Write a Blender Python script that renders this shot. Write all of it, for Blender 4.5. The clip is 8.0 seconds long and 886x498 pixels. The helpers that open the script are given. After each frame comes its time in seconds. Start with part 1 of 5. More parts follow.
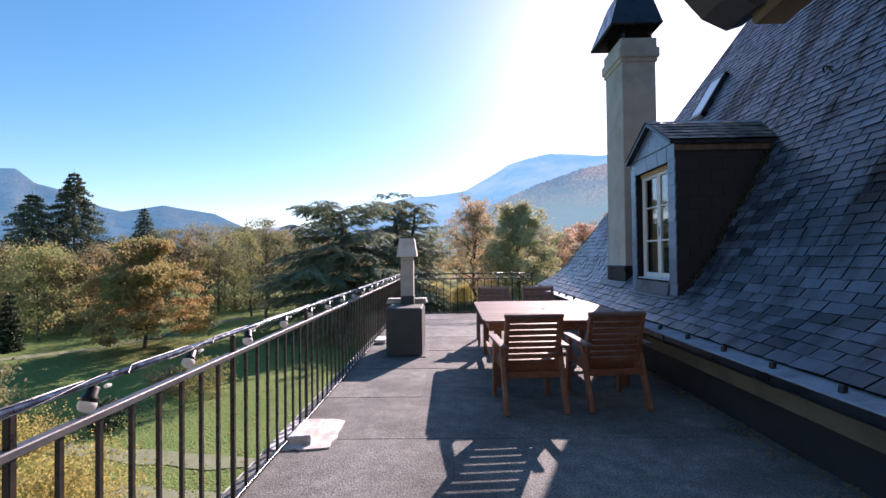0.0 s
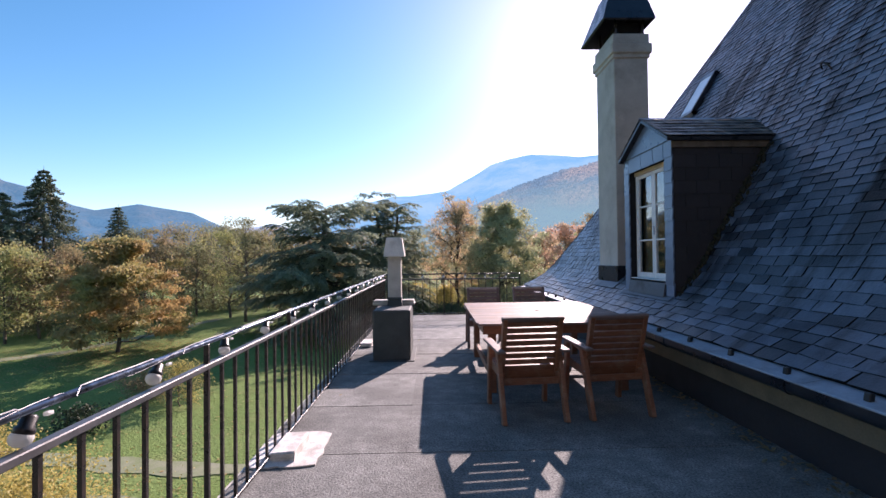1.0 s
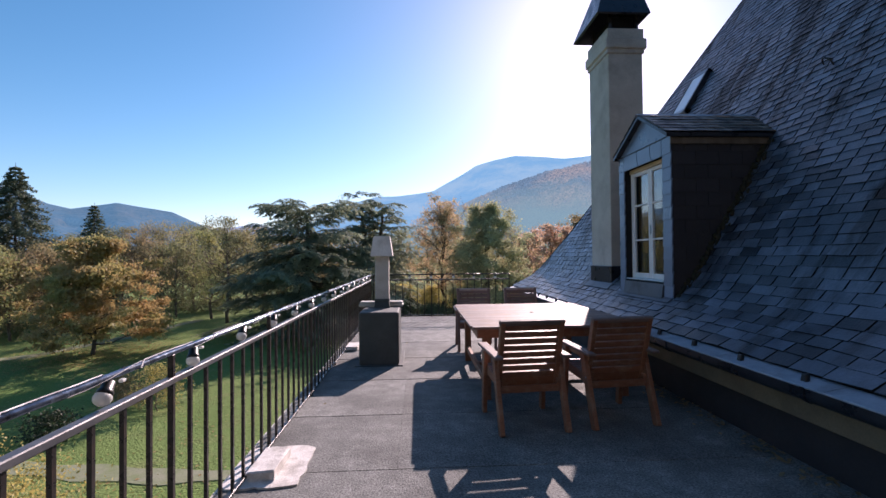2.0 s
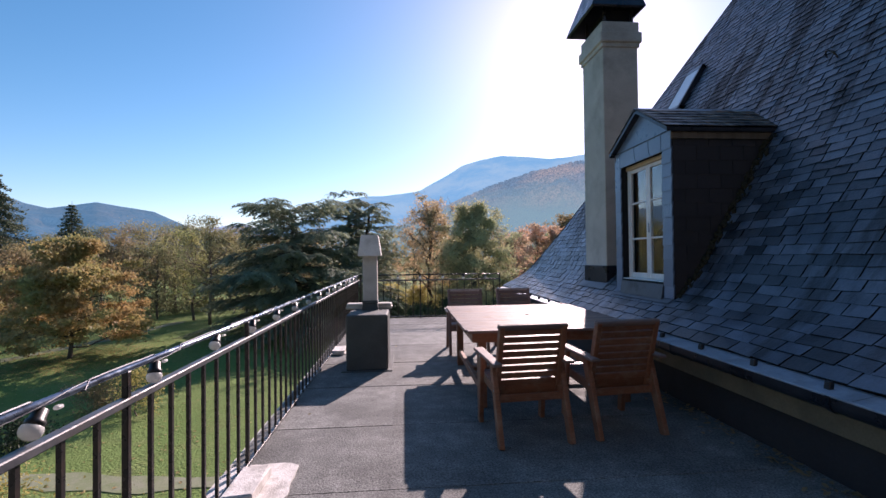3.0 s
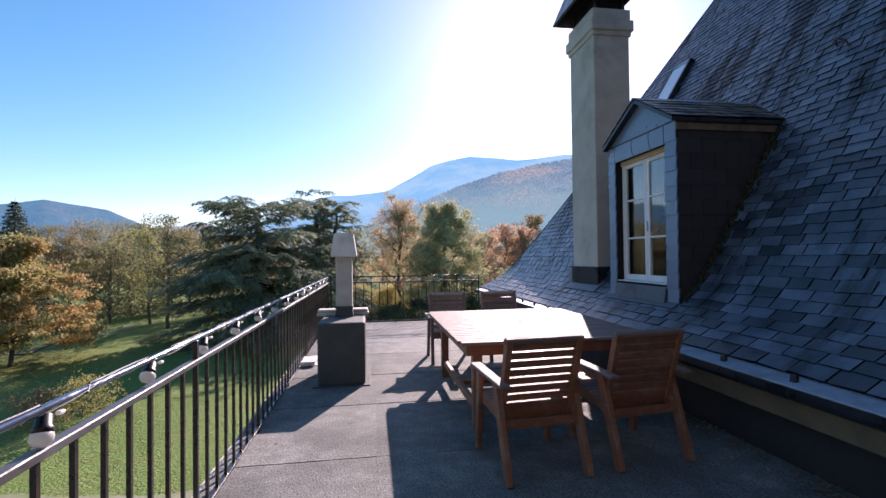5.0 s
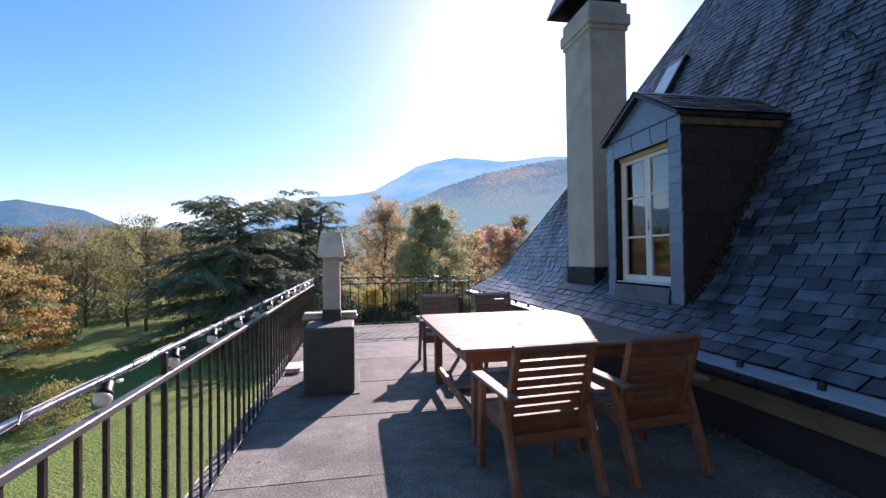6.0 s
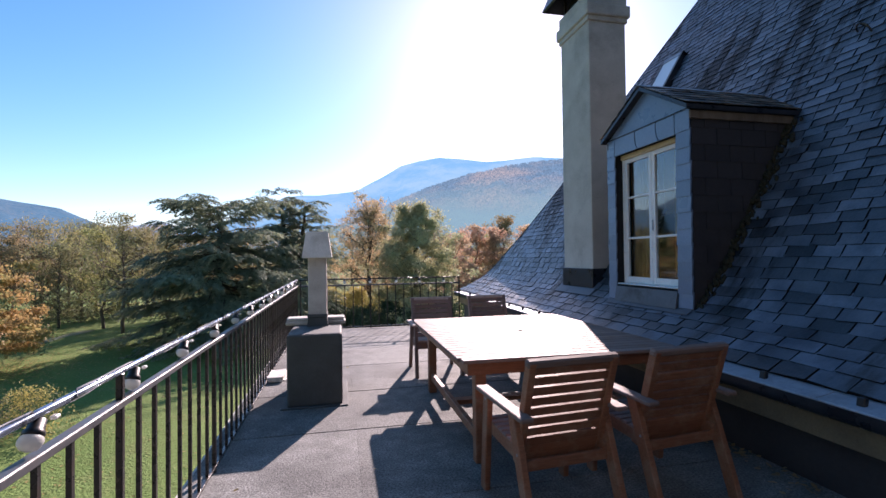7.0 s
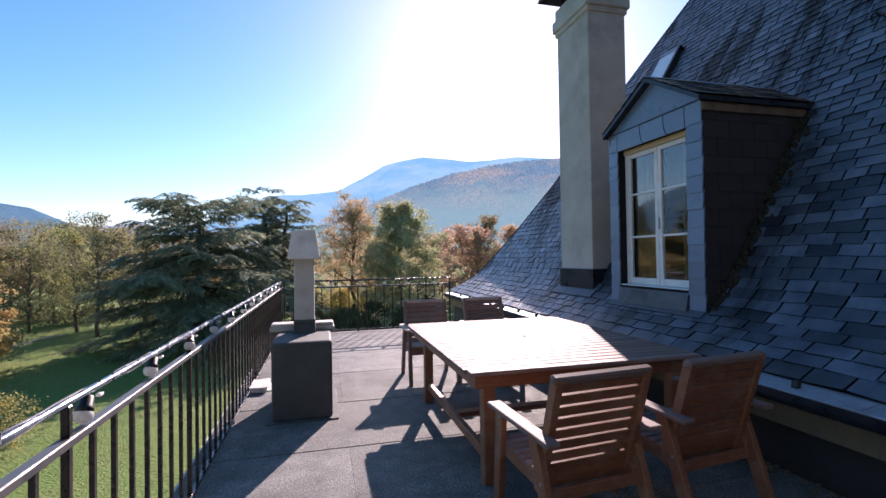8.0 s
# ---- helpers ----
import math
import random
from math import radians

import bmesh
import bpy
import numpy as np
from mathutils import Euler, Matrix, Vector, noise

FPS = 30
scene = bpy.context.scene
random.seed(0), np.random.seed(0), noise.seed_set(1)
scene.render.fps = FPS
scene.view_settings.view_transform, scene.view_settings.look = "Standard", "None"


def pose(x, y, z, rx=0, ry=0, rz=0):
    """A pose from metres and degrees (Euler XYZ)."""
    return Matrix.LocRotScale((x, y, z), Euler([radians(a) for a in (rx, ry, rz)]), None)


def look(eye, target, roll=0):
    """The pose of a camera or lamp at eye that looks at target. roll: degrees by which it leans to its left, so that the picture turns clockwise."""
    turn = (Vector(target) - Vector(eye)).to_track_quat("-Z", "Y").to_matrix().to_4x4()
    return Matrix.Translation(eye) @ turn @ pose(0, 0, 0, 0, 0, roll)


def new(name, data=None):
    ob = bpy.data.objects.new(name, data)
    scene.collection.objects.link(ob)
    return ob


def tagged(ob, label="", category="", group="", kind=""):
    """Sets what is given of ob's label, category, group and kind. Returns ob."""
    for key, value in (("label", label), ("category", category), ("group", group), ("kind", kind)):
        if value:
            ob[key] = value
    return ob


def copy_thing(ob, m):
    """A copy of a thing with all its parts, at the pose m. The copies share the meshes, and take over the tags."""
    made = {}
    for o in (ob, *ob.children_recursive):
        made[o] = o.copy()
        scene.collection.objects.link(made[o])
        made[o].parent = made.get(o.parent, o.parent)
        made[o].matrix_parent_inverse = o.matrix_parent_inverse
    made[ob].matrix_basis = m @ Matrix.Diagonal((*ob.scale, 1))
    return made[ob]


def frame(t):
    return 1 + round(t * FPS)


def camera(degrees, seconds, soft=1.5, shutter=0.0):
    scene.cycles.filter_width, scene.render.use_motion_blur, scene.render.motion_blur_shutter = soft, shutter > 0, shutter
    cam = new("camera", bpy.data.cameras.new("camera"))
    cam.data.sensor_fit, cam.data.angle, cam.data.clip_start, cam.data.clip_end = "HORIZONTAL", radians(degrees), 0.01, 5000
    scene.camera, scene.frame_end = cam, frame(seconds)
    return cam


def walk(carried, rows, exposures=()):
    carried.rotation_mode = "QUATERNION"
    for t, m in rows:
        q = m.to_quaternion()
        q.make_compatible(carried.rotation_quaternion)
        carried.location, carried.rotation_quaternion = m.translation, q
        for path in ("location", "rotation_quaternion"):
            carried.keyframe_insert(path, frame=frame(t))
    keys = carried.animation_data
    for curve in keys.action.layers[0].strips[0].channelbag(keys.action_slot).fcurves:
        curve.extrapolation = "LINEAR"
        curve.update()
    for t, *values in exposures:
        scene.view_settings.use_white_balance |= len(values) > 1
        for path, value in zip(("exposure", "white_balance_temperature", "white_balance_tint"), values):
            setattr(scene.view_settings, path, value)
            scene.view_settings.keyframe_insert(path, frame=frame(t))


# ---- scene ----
cam = camera(87.4, 8.0)
PATH = [
    (0, (1.317, -0.154, 1.484), (1.285, 1.845, 1.517), -0.7),
    (0.5, (1.261, -0.026, 1.483), (1.267, 1.974, 1.516), -0.7),
    (1, (1.213, 0.113, 1.483), (1.257, 2.113, 1.515), -0.7),
    (1.5, (1.177, 0.253, 1.475), (1.255, 2.251, 1.508), -0.6),
    (3, (1.102, 0.680, 1.470), (1.269, 2.672, 1.502), -0.7),
    (3.5, (1.083, 0.820, 1.475), (1.279, 2.810, 1.505), -0.7),
    (4, (1.041, 0.988, 1.474), (1.272, 2.974, 1.504), -0.7),
    (4.5, (1.003, 1.139, 1.48), (1.271, 3.121, 1.51), -0.7),
    (6, (0.918, 1.58, 1.471), (1.284, 3.546, 1.505), -0.8),
    (6.5, (0.894, 1.741, 1.480), (1.292, 3.701, 1.513), -0.8),
    (7, (0.870, 1.923, 1.485), (1.302, 3.875, 1.518), -0.7),
    (7.5, (0.850, 2.097, 1.486), (1.311, 4.042, 1.519), -0.8),
    (8, (0.809, 2.270, 1.495), (1.310, 4.206, 1.526), -0.9),
]
walk(cam, [(t, look(eye, target, roll)) for t, eye, target, roll in PATH],
     [(0.0, 1.05, 6680, 36.5), (1.2, 1.0, 6680, 36.5), (1.8, 0.7, 6680, 36.5), (4.3, 0.72, 6680, 36.5), (5.0, 0.98, 6680, 36.5), (8.0, 1.02, 6680, 36.5)])

SUN_AZ, SUN_EL = radians(22.5), radians(26.0)  # to the right of +y, above the horizon
scene.view_settings.exposure = 0.0

world = bpy.data.worlds.new("sky")
scene.world = world
world.use_nodes = True
wn = world.node_tree
sky = wn.nodes.new("ShaderNodeTexSky")
sky.sky_type, sky.sun_disc = "NISHITA", False
sky.sun_elevation, sky.sun_rotation = SUN_EL, SUN_AZ
sky.altitude, sky.air_density, sky.dust_density, sky.ozone_density = 500, 0.96, 0.5, 2.3
vivid = wn.nodes.new("ShaderNodeHueSaturation")
vivid.inputs["Hue"].default_value = 0.482
vivid.inputs["Saturation"].default_value = 1.3
wn.links.new(sky.outputs[0], vivid.inputs["Color"])
wn.links.new(vivid.outputs[0], wn.nodes["Background"].inputs[0])
wn.nodes["Background"].inputs[1].default_value = 0.1

sun_data = bpy.data.lights.new("sun", "SUN")
sun_data.energy, sun_data.angle, sun_data.color = 5.0, radians(0.53), (1.0, 0.93, 0.82)
sun = new("sun", sun_data)
sun.matrix_world = look((30 * math.sin(SUN_AZ) * math.cos(SUN_EL), 30 * math.cos(SUN_AZ) * math.cos(SUN_EL), 30 * math.sin(SUN_EL)), (0, 0, 0))


# ---------------------------------------------------------------- materials
def graph(name):
    m = bpy.data.materials.new(name)
    m.use_nodes = True
    t = m.node_tree
    return m, t, t.nodes["Principled BSDF"]


def mixed(t, a, b, fac):
    """A colour between a and b; each may be a socket or a colour."""
    n = t.nodes.new("ShaderNodeMix")
    n.data_type = "RGBA"
    for sock, v in ((n.inputs[6], a), (n.inputs[7], b), (n.inputs[0], fac)):
        if isinstance(v, bpy.types.NodeSocket):
            t.links.new(v, sock)
        else:
            sock.default_value = (*v, 1) if isinstance(v, tuple) else v
    return n.outputs[2]


def ramp(t, sock, lo, hi):
    n = t.nodes.new("ShaderNodeMapRange")
    n.inputs[1].default_value, n.inputs[2].default_value = lo, hi
    t.links.new(sock, n.inputs[0])
    return n.outputs[0]


def noisy(t, scale, detail=4.0, stretch=(1, 1, 1), rough=0.55):
    co = t.nodes.new("ShaderNodeTexCoord")
    mp = t.nodes.new("ShaderNodeMapping")
    mp.inputs["Scale"].default_value = stretch
    n = t.nodes.new("ShaderNodeTexNoise")
    n.inputs["Scale"].default_value, n.inputs["Detail"].default_value, n.inputs["Roughness"].default_value = scale, detail, rough
    t.links.new(co.outputs["Object"], mp.inputs[0])
    t.links.new(mp.outputs[0], n.inputs["Vector"])
    return n.outputs[0]


def surface(name, c1, c2, scale=6.0, rough=0.6, grain=60.0, bump=0.3, depth=0.004, metal=0.0, stretch=(1, 1, 1), c3=None, stain=1.2,
            per=None, vary=0.25, spec=0.5, contrast=0.18, cut=(0.5, 0.72), streak=(1, 1, 1), dull=0.0):
    """A surface with grain, blotches of c2 on c1, larger stains of c3 and relief."""
    m, t, p = graph(name)
    big = ramp(t, noisy(t, scale, 5.0, stretch), 0.35, 0.68)
    col = mixed(t, c1, c2, big)
    fine = noisy(t, grain, 3.0, stretch, 0.65)
    if c3:
        col = mixed(t, col, c3, ramp(t, noisy(t, stain, 6.0, streak, 0.65), *cut))
    dark = t.nodes.new("ShaderNodeHueSaturation")
    t.links.new(col, dark.inputs["Color"])
    val = ramp(t, fine, 0.2, 0.8)
    mul = t.nodes.new("ShaderNodeMapRange")
    mul.inputs[3].default_value, mul.inputs[4].default_value = 1 - contrast, 1 + contrast
    t.links.new(val, mul.inputs[0])
    out = mul.outputs[0]
    if per:
        src = t.nodes.new("ShaderNodeObjectInfo").outputs["Random"] if per == "object" else t.nodes.new("ShaderNodeNewGeometry").outputs["Random Per Island"]
        each = t.nodes.new("ShaderNodeMapRange")
        each.inputs[3].default_value, each.inputs[4].default_value = 1 - vary, 1 + vary
        t.links.new(src, each.inputs[0])
        prod = t.nodes.new("ShaderNodeMath")
        prod.operation = "MULTIPLY"
        t.links.new(out, prod.inputs[0])
        t.links.new(each.outputs[0], prod.inputs[1])
        out = prod.outputs[0]
    t.links.new(out, dark.inputs["Value"])
    t.links.new(dark.outputs[0], p.inputs["Base Color"])
    rr = t.nodes.new("ShaderNodeMapRange")
    rr.inputs[3].default_value, rr.inputs[4].default_value = max(0.04, rough - 0.1), min(1, rough + 0.1)
    t.links.new(big, rr.inputs[0])
    t.links.new(rr.outputs[0], p.inputs["Roughness"])
    p.inputs["Metallic"].default_value = metal
    p.inputs["Specular IOR Level"].default_value = spec
    if dull:
        gloss = t.nodes.new("ShaderNodeMapRange")
        gloss.inputs[3].default_value, gloss.inputs[4].default_value = spec, spec * (1 - dull)
        t.links.new(ramp(t, noisy(t, stain, 6.0, streak, 0.65), *cut), gloss.inputs[0])
        t.links.new(gloss.outputs[0], p.inputs["Specular IOR Level"])
    if bump:
        b = t.nodes.new("ShaderNodeBump")
        b.inputs["Strength"].default_value, b.inputs["Distance"].default_value = bump, depth
        t.links.new(fine, b.inputs["Height"])
        t.links.new(b.outputs[0], p.inputs["Normal"])
    return m


def foliage(name, c1, c2, c3=None, through_light=0.47, gloss=0.6):
    """Leaves: a colour for each leaf, light passing through."""
    m, t, p = graph(name)
    rnd = t.nodes.new("ShaderNodeNewGeometry").outputs["Random Per Island"]
    col = mixed(t, c1, c2, rnd)
    if c3:
        col = mixed(t, col, c3, ramp(t, noisy(t, 0.35, 3.0), 0.42, 0.62))
    t.links.new(col, p.inputs["Base Color"])
    p.inputs["Roughness"].default_value = gloss
    p.inputs["Specular IOR Level"].default_value = 0.3
    tr = t.nodes.new("ShaderNodeBsdfTranslucent")
    t.links.new(col, tr.inputs[0])
    mx = t.nodes.new("ShaderNodeMixShader")
    mx.inputs[0].default_value = through_light
    t.links.new(p.outputs[0], mx.inputs[1])
    t.links.new(tr.outputs[0], mx.inputs[2])
    t.links.new(mx.outputs[0], t.nodes["Material Output"].inputs[0])
    return m


def distance(name, forest1, forest2, air, amount, scale, each=False, lit=None, foot=None):
    """Far wooded slope: haze and lit folds put in as glow, more when farther."""
    m, t, p = graph(name)
    a = ramp(t, noisy(t, scale, 6.0, (1, 1, 1), 0.7), 0.35, 0.65)
    col = mixed(t, forest1, forest2, a)
    if each:
        col = mixed(t, col, (0.16, 0.2, 0.09), t.nodes.new("ShaderNodeNewGeometry").outputs["Random Per Island"])
    col = mixed(t, col, tuple(v * 0.45 for v in forest1), ramp(t, noisy(t, scale * 7, 3.0, (1, 1, 0.6)), 0.48, 0.6))
    t.links.new(col, p.inputs["Base Color"])
    p.inputs["Roughness"].default_value = 1.0
    p.inputs["Specular IOR Level"].default_value = 0.0
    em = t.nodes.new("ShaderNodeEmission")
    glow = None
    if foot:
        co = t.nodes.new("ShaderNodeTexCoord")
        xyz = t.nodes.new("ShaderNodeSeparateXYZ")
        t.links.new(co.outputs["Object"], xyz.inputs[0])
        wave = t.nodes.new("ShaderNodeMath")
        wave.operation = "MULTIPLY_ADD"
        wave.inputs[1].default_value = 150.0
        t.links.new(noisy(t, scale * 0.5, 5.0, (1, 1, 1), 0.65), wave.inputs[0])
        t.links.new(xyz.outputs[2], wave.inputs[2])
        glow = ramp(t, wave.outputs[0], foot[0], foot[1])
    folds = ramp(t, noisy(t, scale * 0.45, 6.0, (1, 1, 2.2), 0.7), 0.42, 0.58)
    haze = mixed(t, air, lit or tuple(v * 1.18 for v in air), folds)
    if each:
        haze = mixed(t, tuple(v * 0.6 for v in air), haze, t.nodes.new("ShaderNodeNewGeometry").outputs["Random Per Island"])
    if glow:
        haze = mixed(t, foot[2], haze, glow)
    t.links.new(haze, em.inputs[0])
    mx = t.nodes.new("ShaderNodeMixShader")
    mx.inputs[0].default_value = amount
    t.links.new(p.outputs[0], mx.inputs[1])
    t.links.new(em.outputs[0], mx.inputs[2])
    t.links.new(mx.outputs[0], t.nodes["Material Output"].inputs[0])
    return m


M_FELT = surface("roofing_felt", (0.155, 0.16, 0.152), (0.258, 0.262, 0.248), 7, 0.85, 70, 0.9, 0.006, c3=(0.125, 0.128, 0.122), stain=1.1, per="object", vary=0.1, contrast=0.95, cut=(0.46, 0.6), spec=0.25)
M_FELT_DARK = surface("felt_upstand", (0.058, 0.068, 0.068), (0.088, 0.1, 0.097), 4, 0.75, 90, 0.5, 0.004, c3=(0.05, 0.05, 0.05))
M_IRON = surface("painted_iron", (0.018, 0.017, 0.017), (0.03, 0.026, 0.024), 12, 0.3, 120, 0.25, 0.001, c3=(0.06, 0.035, 0.02), stain=6)
M_SLATE = surface("slate_piece", (0.034, 0.048, 0.068), (0.078, 0.1, 0.132), 5, 0.38, 45, 0.7, 0.006, c3=(0.026, 0.03, 0.036), stain=1.5, per="object", vary=0.7, spec=0.7, cut=(0.5, 0.58), streak=(0.3, 1.1, 0.3), dull=0.35)
M_SLATES = surface("slate_field", (0.034, 0.048, 0.068), (0.078, 0.1, 0.132), 5, 0.38, 45, 0.7, 0.006, c3=(0.011, 0.0095, 0.008), stain=1.5, per="island", vary=0.75, spec=0.7, cut=(0.5, 0.58), streak=(0.3, 1.1, 0.3), dull=0.8)
M_MOSS = surface("dry_moss", (0.042, 0.035, 0.024), (0.03, 0.028, 0.016), 14, 0.95, 60, 0.8, 0.006, c3=(0.03, 0.026, 0.02), stain=9, spec=0.1)
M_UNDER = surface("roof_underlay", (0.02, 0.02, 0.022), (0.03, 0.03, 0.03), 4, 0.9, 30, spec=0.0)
# Black rail given a blue-grey base, so the sky's sheen sits in its colour.
M_RAIL = surface("sky_sheen_rail_paint", (0.24, 0.3, 0.39), (0.32, 0.38, 0.46), 12, 0.25, 120, 0.12, 0.001, metal=0.7, c3=(0.03, 0.025, 0.022), stain=7)
M_HAND = surface("worn_rail_paint", (0.055, 0.06, 0.07), (0.095, 0.1, 0.11), 14, 0.5, 120, 0.3, 0.001, metal=0.1, c3=(0.05, 0.045, 0.042), stain=7)
# Pale brown with wide variation: sunlit streaks are painted into these slates.
M_TOPSLATE = surface("sunstreaked_dormer_slate", (0.19, 0.155, 0.125), (0.31, 0.265, 0.215), 7, 0.45, 40, 0.6, 0.005, c3=(0.04, 0.033, 0.028), stain=4, per="object", vary=0.65, spec=0.2, cut=(0.42, 0.58))
# Bluer and paler than the roof slate: the reflected sky is in this colour.
M_CLAD = surface("skylit_slate_cladding", (0.105, 0.16, 0.24), (0.145, 0.205, 0.295), 4, 0.36, 50, 0.4, 0.003, per="object", vary=0.18, spec=0.8)
# Same slate as the dormer front, darkened to put the cheek's shade in.
M_CHEEK_SHADED = surface("shaded_cheek_slate", (0.024, 0.022, 0.026), (0.036, 0.032, 0.034), 4, 0.65, 40, 0.4, 0.003, per="object", vary=0.12)
M_ZINC = surface("zinc", (0.33, 0.38, 0.44), (0.25, 0.29, 0.34), 5, 0.6, 40, 0.2, 0.001, metal=0.25, c3=(0.2, 0.21, 0.22), stain=3)
M_LEAD = surface("weathered_lead", (0.075, 0.082, 0.095), (0.12, 0.13, 0.15), 5, 0.5, 50, 0.3, 0.002, metal=0.2, c3=(0.05, 0.05, 0.05), stain=4)
M_GUTTER = surface("dark_gutter", (0.024, 0.027, 0.035), (0.04, 0.045, 0.055), 6, 0.35, 60, 0.2, 0.001, metal=0.4)
M_OCHRE = surface("ochre_fascia_paint", (0.2, 0.15, 0.088), (0.15, 0.112, 0.068), 3, 0.6, 60, 0.4, 0.002, c3=(0.12, 0.09, 0.05), stain=2)
M_RENDER = surface("grey_render", (0.5, 0.485, 0.43), (0.41, 0.39, 0.345), 2.2, 0.85, 70, 0.5, 0.004, c3=(0.3, 0.28, 0.24), stain=1.3)
M_CONCRETE = surface("pale_concrete", (0.6, 0.57, 0.52), (0.5, 0.47, 0.42), 5, 0.75, 80, 0.3, 0.002, c3=(0.4, 0.37, 0.32), stain=4)
M_COWL = surface("off_white_enamel", (0.8, 0.78, 0.74), (0.72, 0.7, 0.66), 5, 0.5, 80, 0.2, 0.001, c3=(0.6, 0.57, 0.52), stain=5)
M_WHITEWASH = surface("whitewashed_stone", (0.74, 0.71, 0.68), (0.55, 0.52, 0.49), 9, 0.8, 60, 0.8, 0.006, c3=(0.38, 0.36, 0.33), stain=8)
M_WOOD = surface("oiled_hardwood", (0.27, 0.105, 0.053), (0.195, 0.079, 0.042), 9, 0.5, 30, 0.35, 0.0015, stretch=(1, 12, 12), c3=(0.3, 0.18, 0.12), stain=7, per="object", vary=0.12)
M_WOODTOP = surface("weathered_hardwood", (0.19, 0.132, 0.115), (0.245, 0.18, 0.162), 6, 0.62, 30, 0.3, 0.0012, stretch=(1, 14, 14), c3=(0.22, 0.12, 0.075), stain=4, per="object", vary=0.2, spec=0.2)
# Weathered wood made paler still, to put sunlight on the far chairs' rails.
M_SUNLIT_WOOD = surface("sunlit_silvered_hardwood", (0.42, 0.33, 0.285), (0.52, 0.43, 0.385), 6, 0.65, 30, 0.3, 0.0012, stretch=(1, 14, 14), c3=(0.24, 0.16, 0.12), stain=4, per="object", vary=0.14, spec=0.2)
M_WHITE = surface("white_paint", (0.78, 0.78, 0.76), (0.7, 0.7, 0.68), 8, 0.45, 80, 0.15, 0.001)
M_CREAM = surface("cream_paint", (0.62, 0.5, 0.32), (0.55, 0.43, 0.26), 5, 0.55, 60, 0.2, 0.001)
M_CURTAIN = surface("ochre_curtain", (0.5, 0.34, 0.13), (0.38, 0.25, 0.09), 14, 0.9, 60, 0.3, 0.003, stretch=(1, 6, 0.4))
M_BLACK = surface("black_plastic", (0.012, 0.012, 0.013), (0.02, 0.02, 0.02), 20, 0.4, 80, 0.1, 0.001)
M_BARK = surface("bark", (0.09, 0.065, 0.045), (0.055, 0.04, 0.03), 3, 0.9, 12, 0.8, 0.03, stretch=(3, 3, 0.6))
M_STEM = surface("grey_stem", (0.16, 0.12, 0.085), (0.1, 0.075, 0.055), 3, 0.9, 12, 0.6, 0.02, stretch=(3, 3, 0.6))
M_WALL = surface("house_render", (0.55, 0.5, 0.42), (0.48, 0.43, 0.36), 1.5, 0.85, 60, 0.4, 0.003, c3=(0.4, 0.36, 0.3))
M_PATH = surface("pale_gravel", (0.23, 0.235, 0.15), (0.165, 0.2, 0.085), 2.2, 0.95, 14, 0.6, 0.02)
M_SHINGLE = surface("canopy_zinc", (0.05, 0.055, 0.065), (0.08, 0.085, 0.095), 4, 0.5, 30, 0.3, 0.002, metal=0.3)

m, t, p = graph("pane_glass")
p.inputs["Base Color"].default_value = (1, 1, 1, 1)
p.inputs["Roughness"].default_value, p.inputs["IOR"].default_value = 0.02, 1.75
p.inputs["Transmission Weight"].default_value = 1.0
M_GLASS = m
# Pale blue base colour stands in for the sky mirrored in the roof window.
m, t, p = graph("sky_reflection_glass")
p.inputs["Base Color"].default_value = (0.62, 0.74, 0.82, 1)
p.inputs["Roughness"].default_value, p.inputs["Specular IOR Level"].default_value = 0.05, 1.0
M_SKYGLASS = m


def grass_material():
    m, t, p = graph("mown_lawn")
    a = mixed(t, (0.125, 0.21, 0.048), (0.185, 0.26, 0.075), ramp(t, noisy(t, 0.12, 5), 0.35, 0.65))
    a = mixed(t, a, (0.215, 0.225, 0.085), ramp(t, noisy(t, 0.45, 6, (1, 1, 1), 0.7), 0.52, 0.75))
    a = mixed(t, a, (0.11, 0.15, 0.035), ramp(t, noisy(t, 6, 4), 0.45, 0.7))
    t.links.new(a, p.inputs["Base Color"])
    p.inputs["Roughness"].default_value, p.inputs["Specular IOR Level"].default_value = 0.9, 0.2
    b = t.nodes.new("ShaderNodeBump")
    b.inputs["Strength"].default_value, b.inputs["Distance"].default_value = 0.8, 0.15
    t.links.new(noisy(t, 9, 4), b.inputs["Height"])
    t.links.new(b.outputs[0], p.inputs["Normal"])
    return m


M_GRASS = grass_material()
L_CEDAR = foliage("cedar_needles", (0.25, 0.285, 0.18), (0.34, 0.375, 0.24), (0.2, 0.24, 0.165), 0.5)
L_SPRUCE = foliage("spruce_needles", (0.09, 0.125, 0.085), (0.18, 0.205, 0.125), None, 0.3)
L_ORANGE = foliage("russet_leaves", (0.42, 0.27, 0.12), (0.48, 0.34, 0.145), (0.33, 0.31, 0.12))
L_RED = foliage("copper_leaves", (0.52, 0.3, 0.22), (0.6, 0.39, 0.27), (0.5, 0.37, 0.23), 0.58)
L_GREEN = foliage("late_green_leaves", (0.25, 0.295, 0.115), (0.34, 0.36, 0.145), (0.39, 0.355, 0.14))
L_SAGE = foliage("sage_green_leaves", (0.31, 0.34, 0.19), (0.42, 0.43, 0.25), (0.46, 0.42, 0.23))
L_HAZEL = foliage("hazel_leaves", (0.42, 0.34, 0.1), (0.54, 0.44, 0.15), (0.26, 0.27, 0.1))
L_OLIVE = foliage("olive_leaves", (0.24, 0.23, 0.115), (0.32, 0.29, 0.15), (0.18, 0.2, 0.1))
L_BROWN = foliage("brown_leaves", (0.31, 0.225, 0.125), (0.4, 0.285, 0.15), (0.26, 0.225, 0.11))
